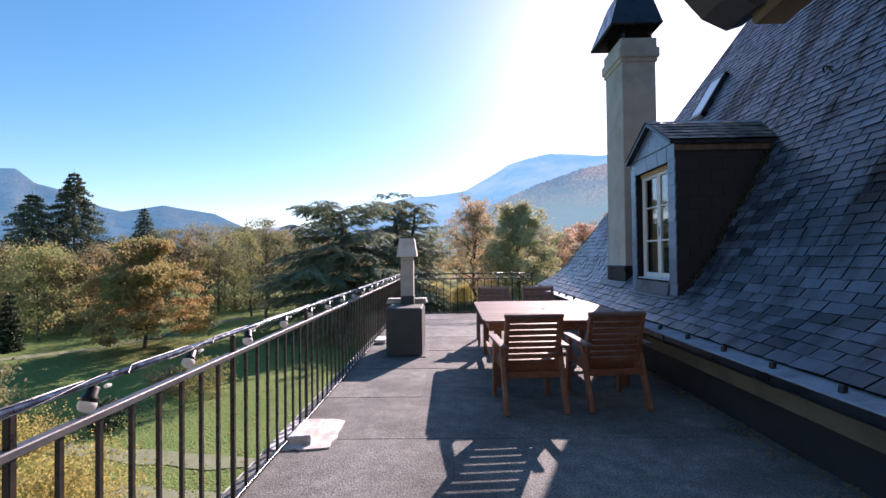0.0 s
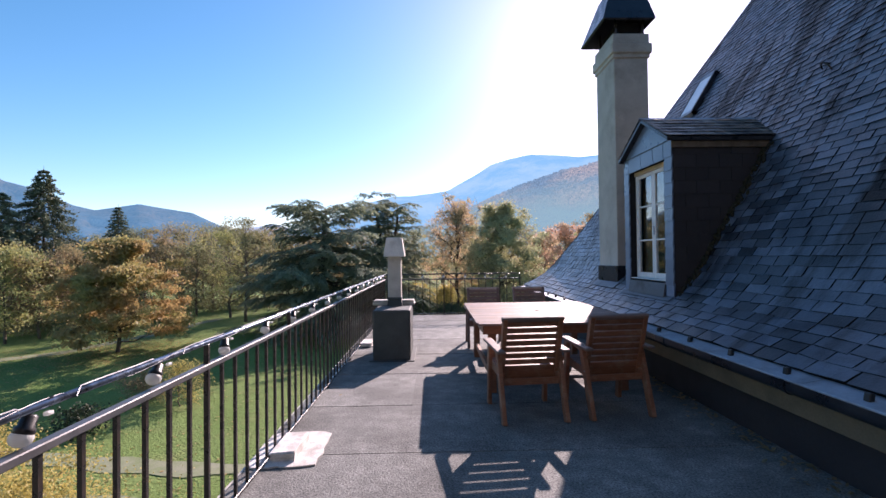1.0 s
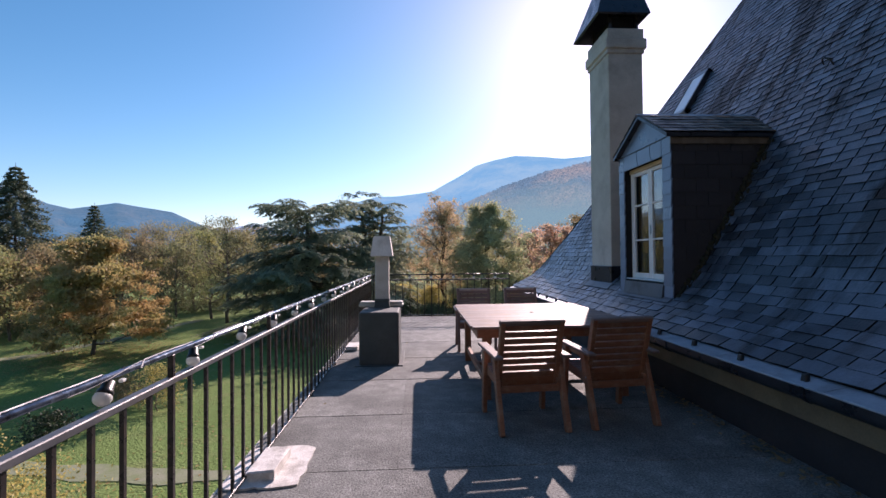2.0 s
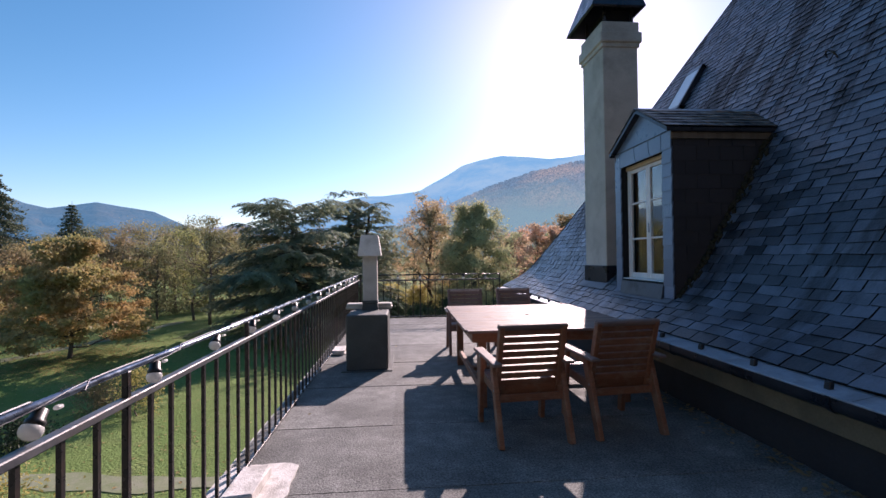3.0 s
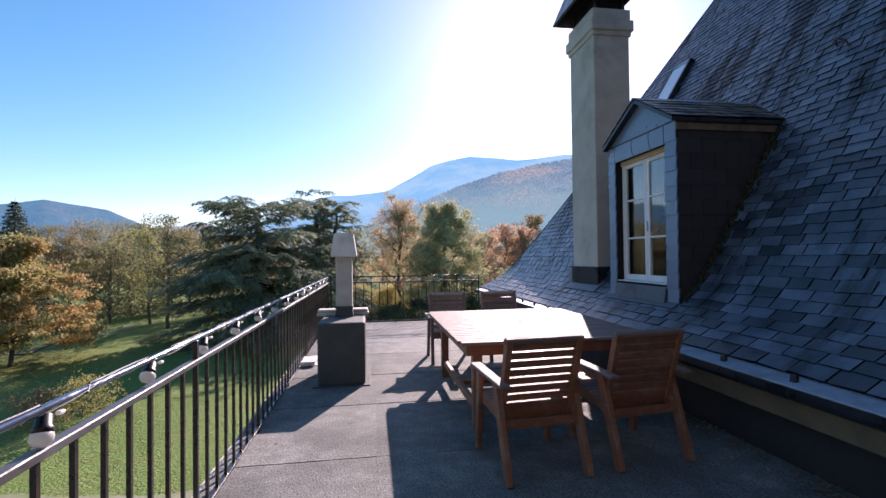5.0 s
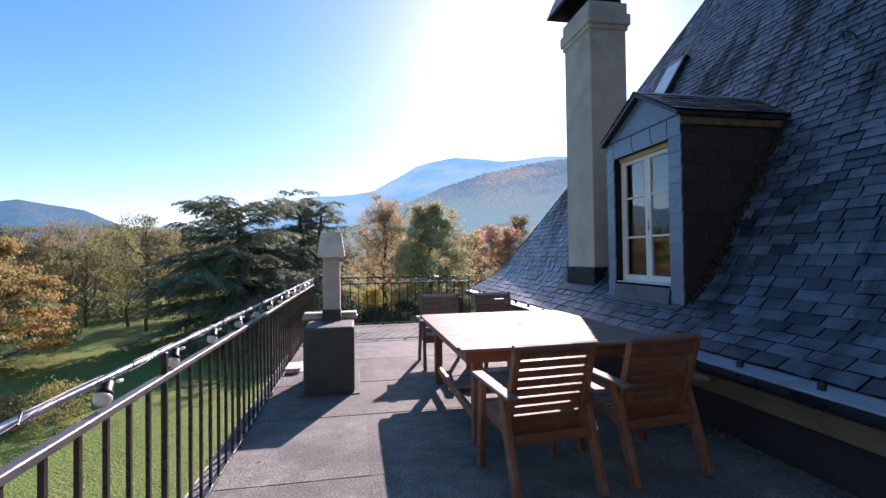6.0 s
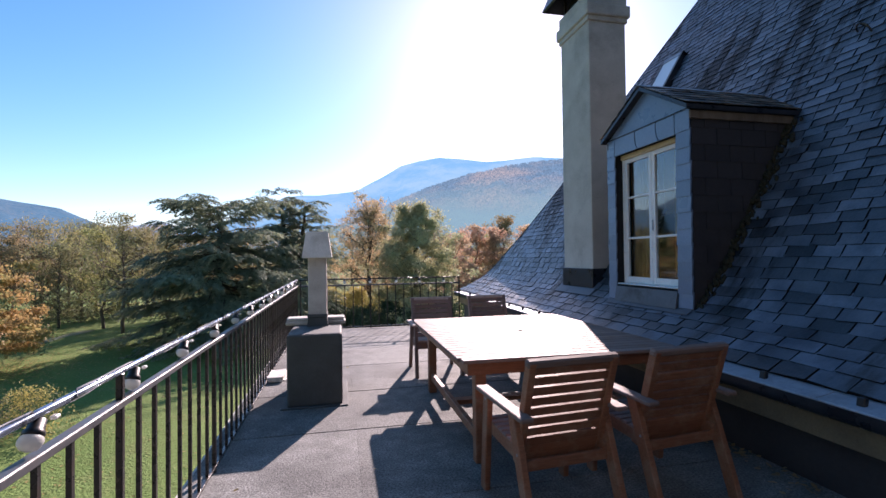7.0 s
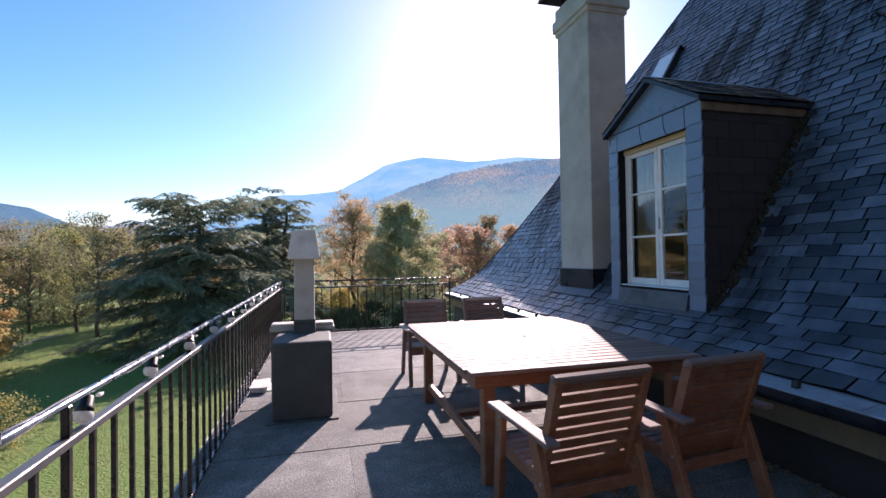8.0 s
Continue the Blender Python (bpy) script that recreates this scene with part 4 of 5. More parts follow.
part("glass", roof_slab(sx0 + 0.04, sx1 - 0.03, sy0 + 0.05, sy1 - 0.05, 0.03, 0.075), M_SKYGLASS, sk)
part("frame", roof_slab(sx0, sx0 + 0.04, sy0, sy1, -0.02, 0.085), M_ZINC, sk)
part("frame", roof_slab(sx1 - 0.03, sx1, sy0, sy1, -0.02, 0.085), M_ZINC, sk)
part("frame", roof_slab(sx0, sx1, sy0, sy0 + 0.05, -0.02, 0.087), M_GUTTER, sk)
part("frame", roof_slab(sx0, sx1, sy1 - 0.05, sy1, -0.02, 0.087), M_GUTTER, sk)

hx, hy = 5.85, 5.35
hz = float(np.interp(hx, RX, RZ))
hook = thing("roof_hook", hx, hy, hz, "small dark iron ladder hook on the slates", "hook")
pts = [Vector((-0.03 - 0.05 * math.sin(a), 0.06 * math.cos(a) + 0.02, 0.0 + 0.09 * math.sin(a * 0.9 + 0.4))) for a in [k * 0.3 for k in range(14)]]
part("ring", tube(pts, 0.009, 6), M_IRON, hook)
part("shank", rod((0.04, 0.05, 0.09), (-0.035, 0.05, 0.1), 0.009, n=6), M_IRON, hook)

canopy = thing("door_canopy", 2.03, 0.92, 2.045, "zinc-capped timber beam of a door canopy on the house wall", "canopy")
part("beam", beam((0.05, 0.04, 0.045), (0.07, -3.85, 0.4), 0.08, 0.13, 0.006), M_OCHRE, canopy, "brown timber beam")
lip = [(-0.17, 0.21), (-0.13, 0.1), (-0.07, 0.03), (-0.01, 0.0), (0.03, 0.012), (0.045, 0.04), (0.045, 0.25), (-0.17, 0.25)]
part("end_roll", prism(lip, 1, -0.02, 0.1), M_SHINGLE, canopy, "dark rounded zinc end")
part("covering", beam((0.03, 0.0, 0.128), (0.07, -3.85, 0.483), 0.16, 0.03, 0.006), M_SHINGLE, canopy)

# fallen leaves on the deck
def fallen(name, spots, size, material, label, seed):
    rng = random.Random(seed)
    bm = bmesh.new()
    for x, y in spots:
        m = pose(x, y, 0.012 + rng.uniform(0, 0.006), rng.uniform(-25, 25), rng.uniform(-25, 25), rng.uniform(0, 360))
        s = size * rng.uniform(0.7, 1.3)
        ring = [(0, -1, 0), (0.5, -0.3, 0.15), (0.42, 0.4, 0.1), (0, 1, 0.2), (-0.42, 0.4, 0.1), (-0.5, -0.3, 0.15)]
        c = bm.verts.new(m @ Vector((0, 0, 0.0)))
        vs = [bm.verts.new(m @ (Vector(p) * s)) for p in ring]
        for k in range(6):
            bm.faces.new((c, vs[k], vs[(k + 1) % 6]))
    me = mesh_of(bm, name)
    me.materials.append(material)
    return tagged(new(name, me), label, "leaves", "", "stuff")


rng = random.Random(12)
fallen("fallen_leaves", [(0.207, 5.12), (1.1, 5.2), (0.95, 8.3)] + [(3.82 - abs(rng.gauss(0, 0.13)), rng.uniform(2.2, 6.5)) for _ in range(240)], 0.024, L_BROWN, "dry brown leaves blown against the low wall", 13)

# ---------------------------------------------------------------- planting
def leaf_quads(rng, out, centre, spread, count, size, flat=0.0, slim=0.55):
    """Adds small kite-shaped leaves round a point; flat presses them level."""
    verts, faces = out
    for _ in range(count):
        p = Vector((rng.gauss(0, 1) * spread[0], rng.gauss(0, 1) * spread[1], rng.gauss(0, 1) * spread[2])) + centre
        a = Vector((rng.gauss(0, 1), rng.gauss(0, 1), rng.gauss(0, 1) * (1 - flat))).normalized()
        b = a.cross(Vector((rng.gauss(0, 1), rng.gauss(0, 1), rng.gauss(0, 1) + flat * 4))).normalized()
        s = size * rng.uniform(0.6, 1.35)
        k = len(verts)
        verts += [p - a * s, p + b * s * slim, p + a * s, p - b * s * slim]
        faces.append((k, k + 1, k + 2, k + 3))


def leaf_mesh(name, out):
    me = bpy.data.meshes.new(name)
    me.from_pydata(out[0], [], out[1])
    me.update()
    return me


def limb(bm, a, b, r0, r1, rng, bend=0.08, n=5, sides=6):
    a, b = Vector(a), Vector(b)
    d = (b - a).length
    pts = [a.lerp(b, k / n) + Vector((rng.uniform(-1, 1), rng.uniform(-1, 1), rng.uniform(-0.6, 0.8))) * d * bend * (0 < k < n) * 0.5 for k in range(n + 1)]
    tube(pts, [r0 + (r1 - r0) * k / n for k in range(n + 1)], sides, bm)
    return pts


def broadleaf(name, x, y, height, width, foliage_mat, label, seed, leaves=4500, size=0.16, bole=0.22, bare=0.0, bark=None, narrow=1.0, group="", clump=0.06, cone=0.0, flat=0.72, twigs=8):
    """A tapered trunk, forking limbs and a crown of leaf clumps on the twigs."""
    rng = random.Random(seed)
    z0 = ground_height(x, y)
    t = thing(name, x, y, z0, label, "tree" if height > 3 else "shrub", group)
    bm = bmesh.new()
    out = ([], [])
    r = height * 0.017
    top = Vector((rng.uniform(-0.3, 0.3), rng.uniform(-0.3, 0.3), height * 0.82))
    spine = limb(bm, (0, 0, -0.2), top, r, r * 0.22, rng, 0.05, 9, 8)
    tips = []
    n_limbs = 15 + int(height * 0.5)
    for k in range(n_limbs):
        f = bole + (1 - bole) * (k + rng.uniform(0, 0.8)) / n_limbs
        base = spine[0].lerp(spine[-1], min(f, 0.99))
        u = (f - bole) / (1 - bole)
        reach = width / 2 * (math.sin(math.pi * min(0.97, 0.24 + 0.72 * u)) ** 0.7) * rng.uniform(0.72, 1.12) * (1 - cone * u)
        ang = k * 2.4 + rng.uniform(-0.5, 0.5)
        rise = height * (0.06 + 0.13 * u) * narrow * rng.uniform(0.7, 1.4)
        tip = base + Vector((math.cos(ang) * reach, math.sin(ang) * reach, rise))
        tip.z = min(tip.z, height * rng.uniform(0.93, 1.0))
        pts = limb(bm, base, tip, r * 0.45 * (1 - 0.6 * u), r * 0.05, rng, 0.16, 5, 5)
        for q in range(twigs):
            g = rng.uniform(0.2, 1.0)
            root = pts[0].lerp(pts[-1], g)
            tw = root + Vector((rng.gauss(0, 1), rng.gauss(0, 1), rng.gauss(0.35, 0.7))) * reach * 0.28
            limb(bm, root, tw, r * 0.1, r * 0.03, rng, 0.2, 2, 4)
            tips.append(tw)
        tips.append(tip)
    for k in range(4):
        tw = top + Vector((rng.gauss(0, 0.35), rng.gauss(0, 0.35), rng.uniform(0.1, 0.18) * height * 0.9))
        limb(bm, spine[-2], tw, r * 0.2, r * 0.04, rng, 0.1, 3, 4)
        tips.append(tw)
    part("trunk", bm, bark or M_BARK, t, smooth=True)
    live = [p for p in tips if rng.random() > bare]
    each = max(3, leaves // max(1, len(live)))
    sp = max(0.2, width * clump)
    for p in live:
        leaf_quads(rng, out, p, (sp, sp, sp * flat), int(each * rng.uniform(0.2, 1.9)), size)
    part("crown", leaf_mesh("crown", out), foliage_mat, t)
    return t


def spruce(name, x, y, height, width, label, seed, leaves=9000, size=0.2, mat=None, ragged=0.25):
    """A conifer: a straight stem with whorls of drooping boughs."""
    rng = random.Random(seed)
    t = thing(name, x, y, ground_height(x, y), label, "tree")
    bm = bmesh.new()
    out = ([], [])
    limb(bm, (0, 0, -0.2), (0, 0, height), height * 0.014, 0.02, rng, 0.004, 8, 8)
    whorls = int(height * 1.9)
    per = leaves / (whorls * 7)
    for k in range(whorls):
        f = 0.05 + 0.94 * k / whorls
        z = height * f
        for q in range(7):
            ang = k * 1.1 + q * 2 * math.pi / 7 + rng.uniform(-0.3, 0.3)
            reach = width / 2 * (1 - f) ** 0.85 * rng.uniform(1 - ragged, 1.1) + 0.12
            droop = reach * rng.uniform(0.12, 0.4)
            a = Vector((0, 0, z))
            b = Vector((math.cos(ang) * reach, math.sin(ang) * reach, z - droop))
            limb(bm, a, b, 0.05 * (1 - f) + 0.012, 0.008, rng, 0.04, 2, 4)
            for j in range(int(per * (1.7 * (1 - f) + 0.3)) + 1):
                g = rng.uniform(0.25, 1.02)
                p = a.lerp(b, g) + Vector((rng.gauss(0, 0.12), rng.gauss(0, 0.12), rng.gauss(-0.08, 0.1))) * (0.4 + reach * 0.32)
                leaf_quads(rng, out, p, (0.05, 0.05, 0.05), 1, size, 0.5)
    part("trunk", bm, M_BARK, t, smooth=True)
    part("crown", leaf_mesh("crown", out), mat or L_SPRUCE, t)
    return t


def cedar(name, x, y, height, spread, label, seed, tiers=8, leaves=50000, size=0.17, stems=((0.0, 0.0, 1.0),), low=0.16, knee=0.45, crest=0.38):
    """A cedar: long level limbs in tiers, each a flat feathered plate of sprays drooping at its rim."""
    rng = random.Random(seed)
    t = thing(name, x, y, ground_height(x, y), label, "tree")
    bm = bmesh.new()
    verts, faces = [], []
    sprays = []
    for sx, sy, sh in stems:
        top = Vector((sx, sy, height * sh * 0.88))
        limb(bm, (sx * 0.15, sy * 0.15, -0.2), top, height * 0.034, height * 0.007, rng, 0.02, 8, 9)
        n = max(4, int(tiers * sh))
        for k in range(n):
            f = low + (0.91 - low) * k / (n - 1)
            u = (f - low) / (1 - low)
            wide = spread / 2 * (1.0 - (1 - crest) * max(0.0, (f - knee) / (1 - knee))) * (0.62 + 0.38 * sh)
            for q in range(8):
                ang = k * 1.7 + q * 2 * math.pi / 8 + rng.uniform(-0.3, 0.3)
                reach = wide * rng.uniform(0.45, 1.08)
                root = Vector((sx * min(1, f + 0.3), sy * min(1, f + 0.3), height * sh * (f + rng.uniform(-0.055, 0.04))))
                lift = reach * (rng.uniform(0.0, 0.38) if u > 0.7 else rng.uniform(-0.26, 0.12) if u > 0.35 else rng.uniform(-0.4, 0.02))
                out_dir = Vector((math.cos(ang), math.sin(ang), 0))
                tip = root + out_dir * reach + Vector((0, 0, lift))
                tip.z = min(tip.z, height * sh * rng.uniform(0.96, 1.0))
                pts = limb(bm, root, tip, height * 0.0085 * (1.15 - f), 0.02, rng, 0.1, 5, 5)
                side = Vector((-out_dir.y, out_dir.x, 0))
                count = 8 + int(reach * 3.2)
                for j in range(count):
                    g = 0.22 + 0.78 * (j + rng.random()) / count
                    m = g * 5
                    a = pts[min(4, int(m))].lerp(pts[min(4, int(m)) + 1], m - min(4, int(m)))
                    s = 1 if j % 2 else -1
                    length = (0.6 + 0.2 * reach) * (1.15 - 0.6 * abs(g - 0.55)) * rng.uniform(0.7, 1.3)
                    d = (out_dir * rng.uniform(0.45, 0.95) + side * s * rng.uniform(0.5, 1.0)).normalized()
                    sprays.append((a + Vector((0, 0, rng.uniform(-0.06, 0.12))), d, length, rng.uniform(0.15, 0.55)))
    each = leaves / sum(p[2] for p in sprays)
    for a, d, length, droop in sprays:
        s = d.cross(Vector((0, 0, 1)))
        for _ in range(int(each * length * rng.uniform(0.75, 1.25))):
            g = rng.random() ** 0.8
            off = rng.gauss(0, 0.13) * (1.25 - 0.7 * g) * (0.6 + length * 0.4)
            p = a + d * (g * length) + s * off + Vector((0, 0, -droop * length * g * g - abs(off) * 0.35 + rng.gauss(0, 0.035)))
            e = (d + s * off * 2.2 + Vector((0, 0, -droop * 1.3 * g - 0.15)) + Vector((rng.gauss(0, 0.3), rng.gauss(0, 0.3), rng.gauss(0, 0.22)))).normalized()
            b = e.cross(Vector((rng.gauss(0, 0.35), rng.gauss(0, 0.35), 1))).normalized()
            z = size * rng.uniform(0.65, 1.3)
            k = len(verts)
            verts += [p - e * z, p + b * z * 0.36, p + e * z, p - b * z * 0.36]
            faces.append((k, k + 1, k + 2, k + 3))
    part("trunk", bm, M_BARK, t, smooth=True)
    part("crown", leaf_mesh("crown", (verts, faces)), L_CEDAR, t)
    return t


def sight(a, d):
    """The place at distance d ahead on the bearing a (sideways over ahead)."""
    return 1.3 + a * (d + 0.15), d


def rise(b, d):
    """The height above ground of a top seen b (up over ahead) at distance d."""
    return 1.48 + b * (d + 0.15) - GROUND


# conifers
spruce("spruce_tree", *sight(-0.822, 66), rise(0.203, 66), 19, "tall dark green spruce at the edge of the wood", 31, 46000, 0.17)
spruce("fir_tree", *sight(-0.915, 62), rise(0.158, 62), 23, "broad blue-green fir with ragged boughs", 32, 44000, 0.17, L_CEDAR, 0.45)
spruce("spruce_tree", *sight(-0.667, 80), rise(0.118, 80), 12.5, "young dark spruce rising over the autumn wood", 33, 16000, 0.18)
spruce("cypress_tree", *sight(-0.965, 41), 5.6, 2.0, "narrow dark cypress at the lawn's edge", 34, 4500, 0.14, L_DARK, 0.1)
cedar("cedar_tree", *sight(-0.235, 50), rise(0.122, 50), 18.8, "spreading dark green cedar with level layered boughs", 41, 16, 170000, 0.145, knee=0.4, crest=0.4)
cedar("cedar_tree", *sight(-0.1, 60), rise(0.147, 60), 11.0, "twin-stemmed dark cedar with flat layered boughs", 42, 13, 100000, 0.145, ((-1.3, 0, 1.0), (1.35, 0.5, 0.965)), 0.15, 0.35, 0.34)

# large single trees
broadleaf("chestnut_tree", *sight(-0.668, 40.5), rise(0.044, 40.5), 10.6, L_ORANGE, "round russet and green chestnut standing on the lawn", 51, 56000, 0.125, 0.12, clump=0.034, cone=0.58, flat=0.5, twigs=14)
broadleaf("lime_tree", *sight(0.048, 62), rise(0.124, 62), 7.4, L_PEACH, "tall half-bare orange tree with dark branches", 52, 14500, 0.105, 0.26, 0.06, M_BARK, 2.0, twigs=22, clump=0.036, cone=-0.22)
broadleaf("maple_tree", *sight(0.147, 57), rise(0.116, 57), 10.4, L_SAGE, "full green tree turning yellow", 57, 50000, 0.125, 0.02, 0.0, None, 1.1, clump=0.036, cone=0.05, twigs=24)
broadleaf("walnut_tree", *sight(-0.4, 58), rise(0.084, 58), 7.0, L_OLIVE, "thin leaning tree with bare arching limbs", 54, 4200, 0.12, 0.35, 0.45, M_STEM, 1.2)
broadleaf("beech_tree", *sight(0.35, 85), rise(0.092, 85), 6.5, L_BROWN, "tall brown half-bare tree", 55, 8000, 0.16, 0.15, 0.1, None, 1.5)
for k, (a, d, b, w_) in enumerate(((0.235, 72, 0.05, 6), (0.285, 80, 0.066, 7), (0.32, 78, 0.06, 6), (0.4, 86, 0.07, 7), (0.46, 82, 0.06, 7))):
    broadleaf("copper_beech", *sight(a, d), rise(b, d), w_, L_RED, "copper-red autumn tree beyond the lawn", 60 + k, 8000, 0.16, 0.12, 0.0, None, 1.2, "copper trees")

# the wood behind the lawn
rng = random.Random(77)
kinds = [(L_OLIVE, "olive green autumn tree in the wood"), (L_BROWN, "brown thin-leaved tree in the wood"), (L_GOLD, "dull gold autumn tree in the wood"), (L_GREEN, "green tree at the edge of the wood")]
spots = [(-0.97, 52, 0.035, 2, 8), (-0.9, 47, 0.03, 3, 7.5), (-0.83, 50, 0.012, 1, 7), (-0.76, 54, 0.025, 1, 7), (-1.06, 50, 0.05, 0, 8), (-1.2, 55, 0.06, 1, 9)]
for k in range(15):
    spots.append((-0.72 + 0.036 * k, 64 + rng.uniform(-2, 16), rng.uniform(0.028, 0.062), rng.choice((0, 1, 1, 1, 2, 3)), rng.uniform(4.5, 7)))
for k in range(10):
    spots.append((-0.7 + 0.042 * k, 84 + rng.uniform(-3, 14), rng.uniform(0.05, 0.075), rng.choice((0, 1, 2, 2)), rng.uniform(6, 9)))
for k in range(9):
    spots.append((-0.16 + 0.06 * k, 92 + rng.uniform(-6, 14), rng.uniform(0.035, 0.065), rng.choice((0, 1, 0, 3)), rng.uniform(6.5, 9)))
for k, (a, d, b, kind, w_) in enumerate(spots):
    m_, lab = kinds[kind]
    broadleaf("woodland_tree", *sight(a, d), rise(b, d), w_, m_, lab, 100 + k, 7500 if k < 6 else 5200, 0.12, 0.3 if kind == 1 else 0.2, 0.3 if kind == 1 else 0.12, M_STEM, 2.0, "wood behind the lawn")

# undergrowth under the wood: low bushes in one mass
out = ([], [])
rng = random.Random(88)
for k in range(430):
    a = -1.25 + 1.75 * k / 430 + rng.uniform(-0.02, 0.02)
    d = (58 if a < -0.55 else 70) + rng.uniform(0, 12) - (8 if a < -0.7 else 0)
    x, y = sight(a, d)
    h = rng.uniform(0.8, 3.1)
    leaf_quads(rng, out, Vector((x, y, GROUND + h * 0.55)), (1.0, 0.8, h * 0.33), 110, 0.15)
und = new("undergrowth", leaf_mesh("undergrowth", out))
und.data.materials.append(L_OLIVE)
tagged(und, "dense olive undergrowth along the wood's edge", "undergrowth", "", "stuff")

# a far belt of woods up to the hills
out = ([], [])
for k in range(900):
    a = rng.uniform(-1.6, 1.1)
    d = rng.uniform(120, 330)
    x, y = a * d, d
    h = rng.uniform(8, 15)
    leaf_quads(rng, out, Vector((x, y, ground_height(x, y) + h * 0.5)), (2.6, 2.6, h * 0.27), 26, 1.0)
belt = new("far_wood", leaf_mesh("far_wood", out))
belt.data.materials.append(L_BROWN)
tagged(belt, "far belt of brown autumn woods", "wood", "", "stuff")

# shrubs on the lawn and under the terrace
broadleaf("garden_shrub", -12.9, 26.2, 2.5, 2.8, L_HAZEL, "small sparse yellowing shrub on the lawn", 71, 2600, 0.05, 0.25, 0.1, M_STEM, 1.0)
broadleaf("garden_shrub", -15.3, 27.2, 1.7, 2.6, L_BROWN, "low reddish-brown shrub on the lawn", 72, 2600, 0.06, 0.15, 0.1, M_STEM, 1.0)
broadleaf("garden_shrub", -15.5, 22.5, 1.2, 2.2, L_DARK, "low dark green clipped bush", 73, 1500, 0.08, 0.05)
broadleaf("hazel_bush", -5.6, 7.2, 4.6, 5.0, L_HAZEL, "bright yellow hazel bush under the terrace", 74, 30000, 0.03, 0.08, 0.0, M_STEM, 1.0)
broadleaf("hazel_bush", -8.6, 10.2, 4.4, 4.4, L_HAZEL, "yellow-leaved hazel bush beside the path", 75, 22000, 0.034, 0.08, 0.05, M_STEM, 1.0)
broadleaf("garden_tree", -21.5, 20.5, 4.2, 4.6, L_OLIVE, "yellow-green bushy tree by the lawn", 76, 4000, 0.11, 0.1, 0.0, M_STEM, 1.0)

for k, (x, y, h, w_) in enumerate(((2.6, 52, 2.6, 4.2), (6.2, 55, 3.0, 4.6), (9.6, 53, 2.4, 4.0), (-0.8, 55, 3.2, 4.4), (13.0, 57, 3.2, 5.0))):
    broadleaf("laurel_bush", x, y, h, w_, L_LAUREL, "dense dark green laurel under the trees", 140 + k, 7000, 0.1, 0.03, 0.0, M_STEM, 1.0, "laurels under the trees", 0.08)

for k, (x, y, h, w_) in enumerate(((3.2, 64, 4.0, 5.0), (7.4, 66, 4.4, 5.4), (-0.6, 67, 3.8, 5.0))):
    broadleaf("hazel_bush", x, y, h, w_, L_HAZEL, "yellow hazel bush behind the laurels", 150 + k, 8000, 0.1, 0.04, 0.0, M_STEM, 1.0, "yellow bushes under the trees", 0.08)

# leaf litter strewn on the lawn
verts, faces = [], []
rng = random.Random(91)
for k in range(11000):
    x, y = rng.uniform(-42, 24), rng.uniform(12, 66)
    if rng.random() < 0.35:
        x, y = -25.7 + rng.gauss(0, 4), 40 + rng.gauss(0, 3.5)
    elif rng.random() < 0.35:
        x, y = 6 + rng.gauss(0, 5), 47 + rng.gauss(0, 4)
    s = rng.uniform(0.05, 0.11)
    z = ground_height(x, y) + 0.03
    a = rng.uniform(0, 6.28)
    c, q = math.cos(a) * s, math.sin(a) * s
    i = len(verts)
    verts += [(x - c, y - q, z), (x + q * 0.6, y - c * 0.6, z + 0.03), (x + c, y + q, z + 0.01), (x - q * 0.6, y + c * 0.6, z + 0.02)]
    faces.append((i, i + 1, i + 2, i + 3))
lit = new("leaf_litter", leaf_mesh("leaf_litter", (verts, faces)))
lit.data.materials.append(L_ORANGE)
tagged(lit, "fallen autumn leaves on the lawn", "leaves", "", "stuff")

# ---------------------------------------------------------------- slates of the main roof, last
def slate_at(rng, s0, s1, y0, y1):
    """Eight corners of one slate between two lengths up the slope and two places along it."""
    lift = float(np.interp(s0, [0, 1.0, 1.8], [0.0085, 0.0085, 0.009])) * rng.uniform(0.75, 1.6)
    top = 0.002
    tilt = rng.uniform(-0.004, 0.004)
    cut = rng.uniform(-0.008, 0.008)
    out = []
    for thick in (0.0, 0.009):
        for s, y, up in ((s0 + cut, y0, lift + tilt), (s0 - cut, y1, lift - tilt), (s1, y1, top), (s1, y0, top)):
            x, z, nrm = on_roof(max(0, s))
            p = Vector((x, y, z)) + nrm * (up + thick)
            if s < 0:
                p += Vector((s * 0.85, 0, s * 0.5))
            out.append(p)
    return out


def shade_edges(me, face_material):
    """The split edges of slates are painted near-black as shadow gaps; faces stay clean."""
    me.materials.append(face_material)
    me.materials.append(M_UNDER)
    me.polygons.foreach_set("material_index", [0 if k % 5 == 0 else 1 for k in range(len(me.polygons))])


SLATE_FACES = [(4, 5, 6, 7), (0, 4, 7, 3), (1, 2, 6, 5), (0, 1, 5, 4), (2, 3, 7, 6)]
rng = random.Random(21)


def expo(s):
    """Slates get smaller up the slope."""
    return float(np.interp(s, [0, 0.3, 1.2, 1.9, 9], [0.132, 0.115, 0.108, 0.1, 0.094]))


near, verts, faces = [], [], []
s = 0.03
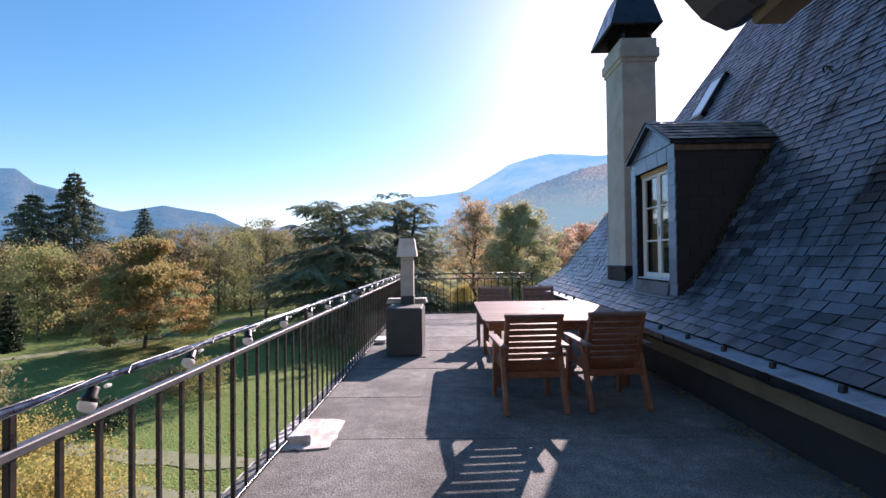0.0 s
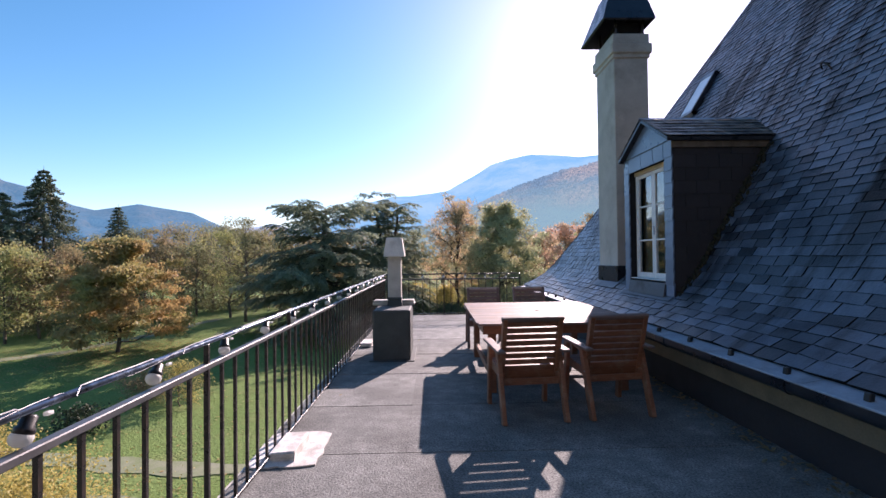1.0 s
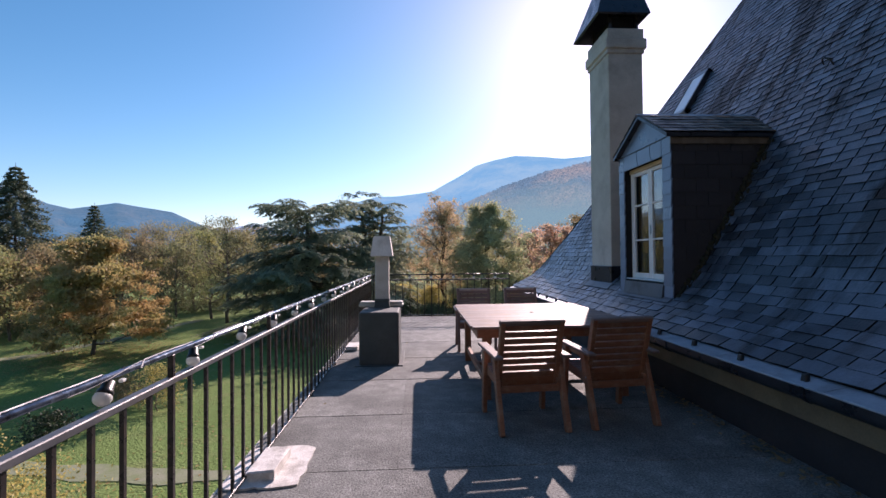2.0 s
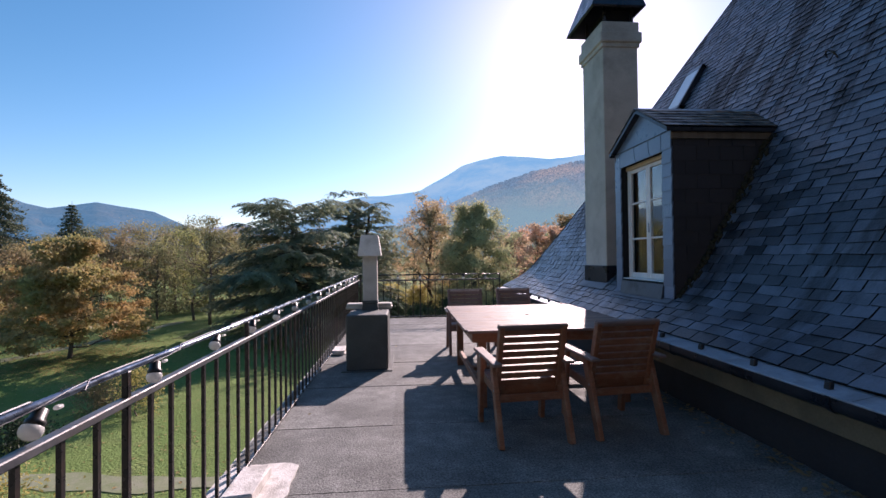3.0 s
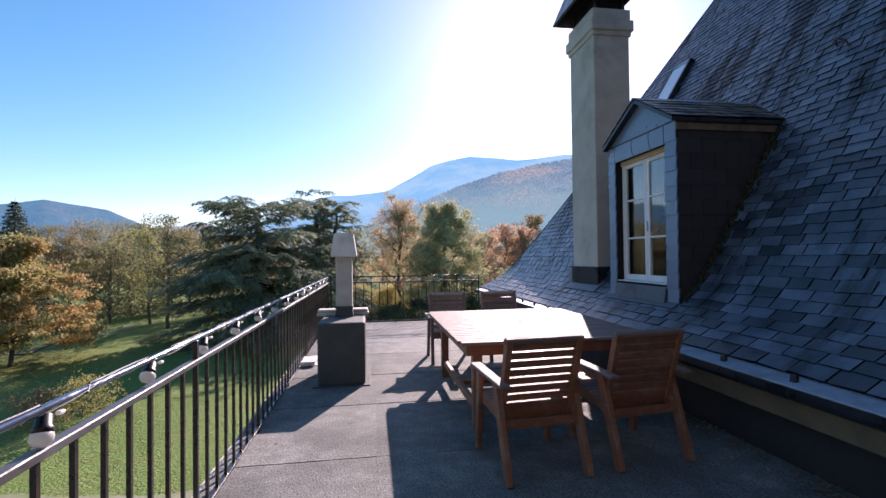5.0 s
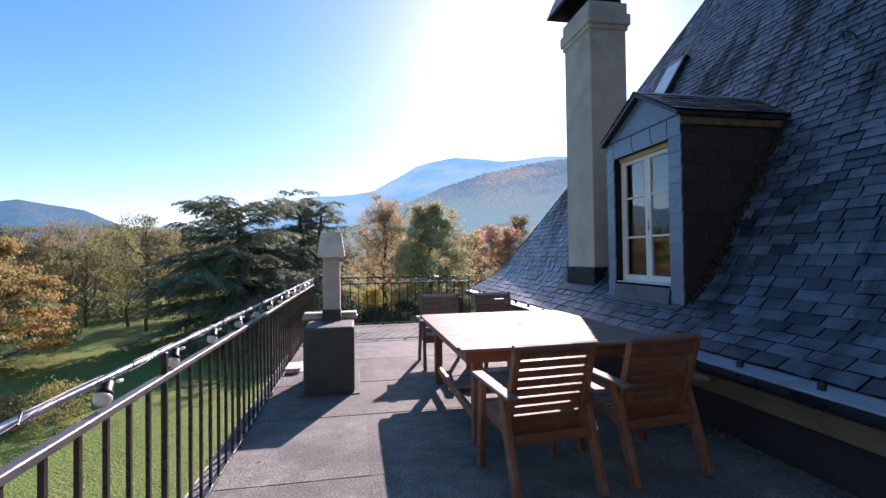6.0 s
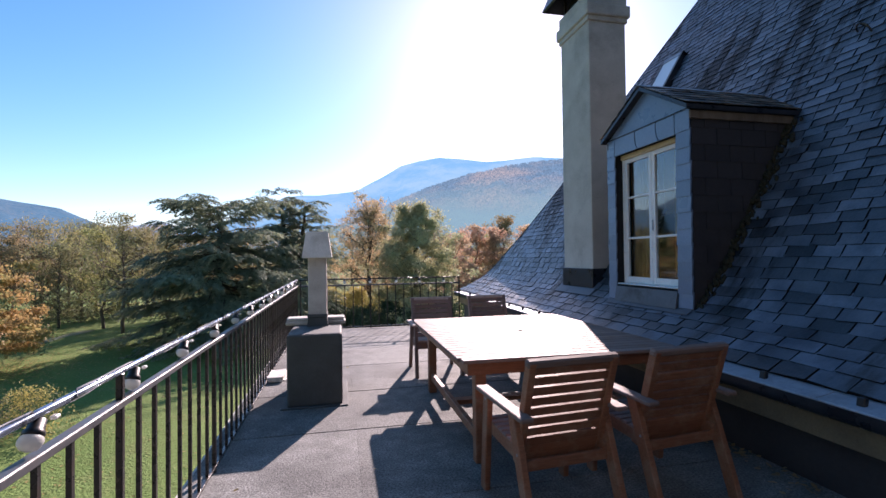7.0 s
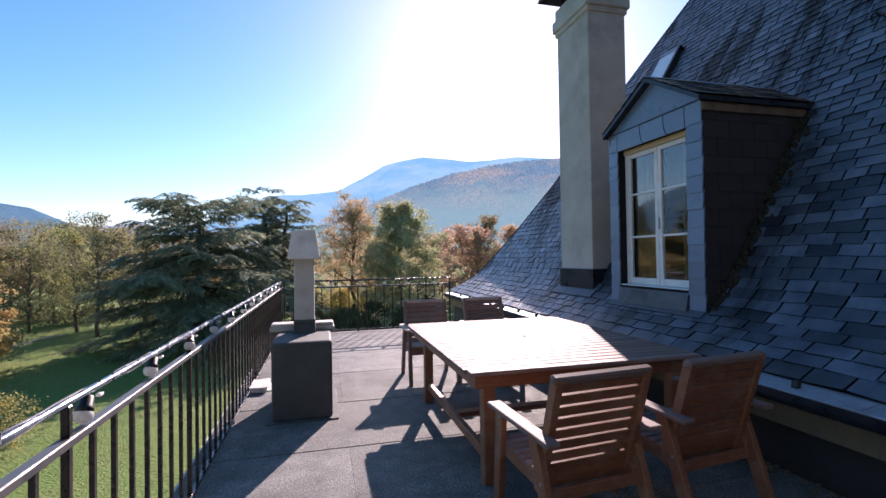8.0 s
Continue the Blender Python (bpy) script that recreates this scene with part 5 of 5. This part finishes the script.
while s < SLOPE - 0.2:
    y = -3.0 - rng.uniform(0, 0.28)
    xm, zm, _ = on_roof(max(0, s + 0.08))
    end = hip_y(xm)
    while y < end:
        w = rng.uniform(0.8, 1.2) * (0.03 + 1.9 * expo(s))
        a, b = max(y, -3.0), min(y + w - 0.014, end)
        y += w
        ym = (a + b) / 2
        if b - a < 0.03:
            continue
        if DORMER[0] + 0.05 < ym < DORMER[1] - 0.05 and xm > 4.2 and zm < 2.95:
            continue
        if CHIM[2] < ym < CHIM[3] and CHIM[0] + 0.1 < xm < CHIM[1]:
            continue
        if SKYL[2] < ym < SKYL[3] and SKYL[0] < xm < SKYL[1]:
            continue
        pts = slate_at(rng, s, min(s + expo(s) + 0.025, SLOPE), a, b)
        if 2.3 < ym < 8.0 and zm < 1.95:
            near.append(pts)
        else:
            base = len(verts)
            verts += pts
            faces += [tuple(base + i for i in f) for f in SLATE_FACES]
    s += expo(s) + rng.uniform(-0.004, 0.004)
me = bpy.data.meshes.new("slate_field")
me.from_pydata(verts, [], faces)
me.update()
shade_edges(me, M_SLATES)
field = part("slate_field", me, M_SLATES, roof)
tagged(field, "field of overlapping weathered slates", "", "", "stuff")
near.sort(key=lambda q: (q[0] - Vector((2.5, 3.5, 1.2))).length)
spare = near[300:]
for pts in near[:300]:
    me = bpy.data.meshes.new("slate")
    me.from_pydata(pts, [], SLATE_FACES)
    me.update()
    shade_edges(me, M_SLATE)
    part("slate", me, M_SLATE, roof)
if spare:
    verts, faces = [], []
    for pts in spare:
        base = len(verts)
        verts += pts
        faces += [tuple(base + i for i in f) for f in SLATE_FACES]
    me = bpy.data.meshes.new("slate_patch")
    me.from_pydata(verts, [], faces)
    me.update()
    shade_edges(me, M_SLATES)
    tagged(part("slate_patch", me, M_SLATES, roof), "patch of overlapping weathered slates", "", "", "stuff")

# added dark tube along the hip, hiding bright spots at the slates' ends
hip = [(x, hip_y(x) - 0.01, float(np.interp(x, RX, RZ)) - 0.015) for x in np.linspace(3.8, 8.45, 60)]
part("hip_gap_cover", tube(hip, 0.03, 8), M_UNDER, roof)

# felt sheets of the deck
rng = random.Random(5)
edges_y = [-3.0, -2.1, -1.0, 0.15, 1.3, 2.48, 3.65, 4.78, 6.03, 7.2, 8.45, 9.65, 10.8, TERRACE_END + 0.05]
for k, (y0, y1) in enumerate(zip(edges_y, edges_y[1:])):
    split = 0.98 + rng.uniform(-0.03, 0.05) if k % 3 != 2 else 2.3
    for x0, x1 in ((-0.13, split), (split, WALL_X + 0.02)):
        own = bmesh.new()
        nx = 8
        lo = 0.0 + rng.uniform(-0.001, 0.001)
        grid = [[own.verts.new((x0 + (x1 - x0) * i / nx + (0.0015 if i == 0 else 0), (y0, y1 - 0.003)[j] + rng.uniform(-0.001, 0.001), lo + (0.003 if j == 0 else 0.0) + rng.uniform(-0.001, 0.001))) for i in range(nx + 1)] for j in (0, 1)]
        under = [[own.verts.new((v.co.x, v.co.y, -0.005)) for v in r] for r in grid]
        for i in range(nx):
            own.faces.new((grid[0][i], grid[0][i + 1], grid[1][i + 1], grid[1][i]))
            own.faces.new((under[0][i], under[0][i + 1], grid[0][i + 1], grid[0][i]))
            own.faces.new((grid[1][i], grid[1][i + 1], under[1][i + 1], under[1][i]))
        own.faces.new((under[0][0], grid[0][0], grid[1][0], under[1][0]))
        own.faces.new((under[0][nx], under[1][nx], grid[1][nx], grid[0][nx]))
        bmesh.ops.recalc_face_normals(own, faces=own.faces)
        part("felt_sheet", own, M_FELT, floor)
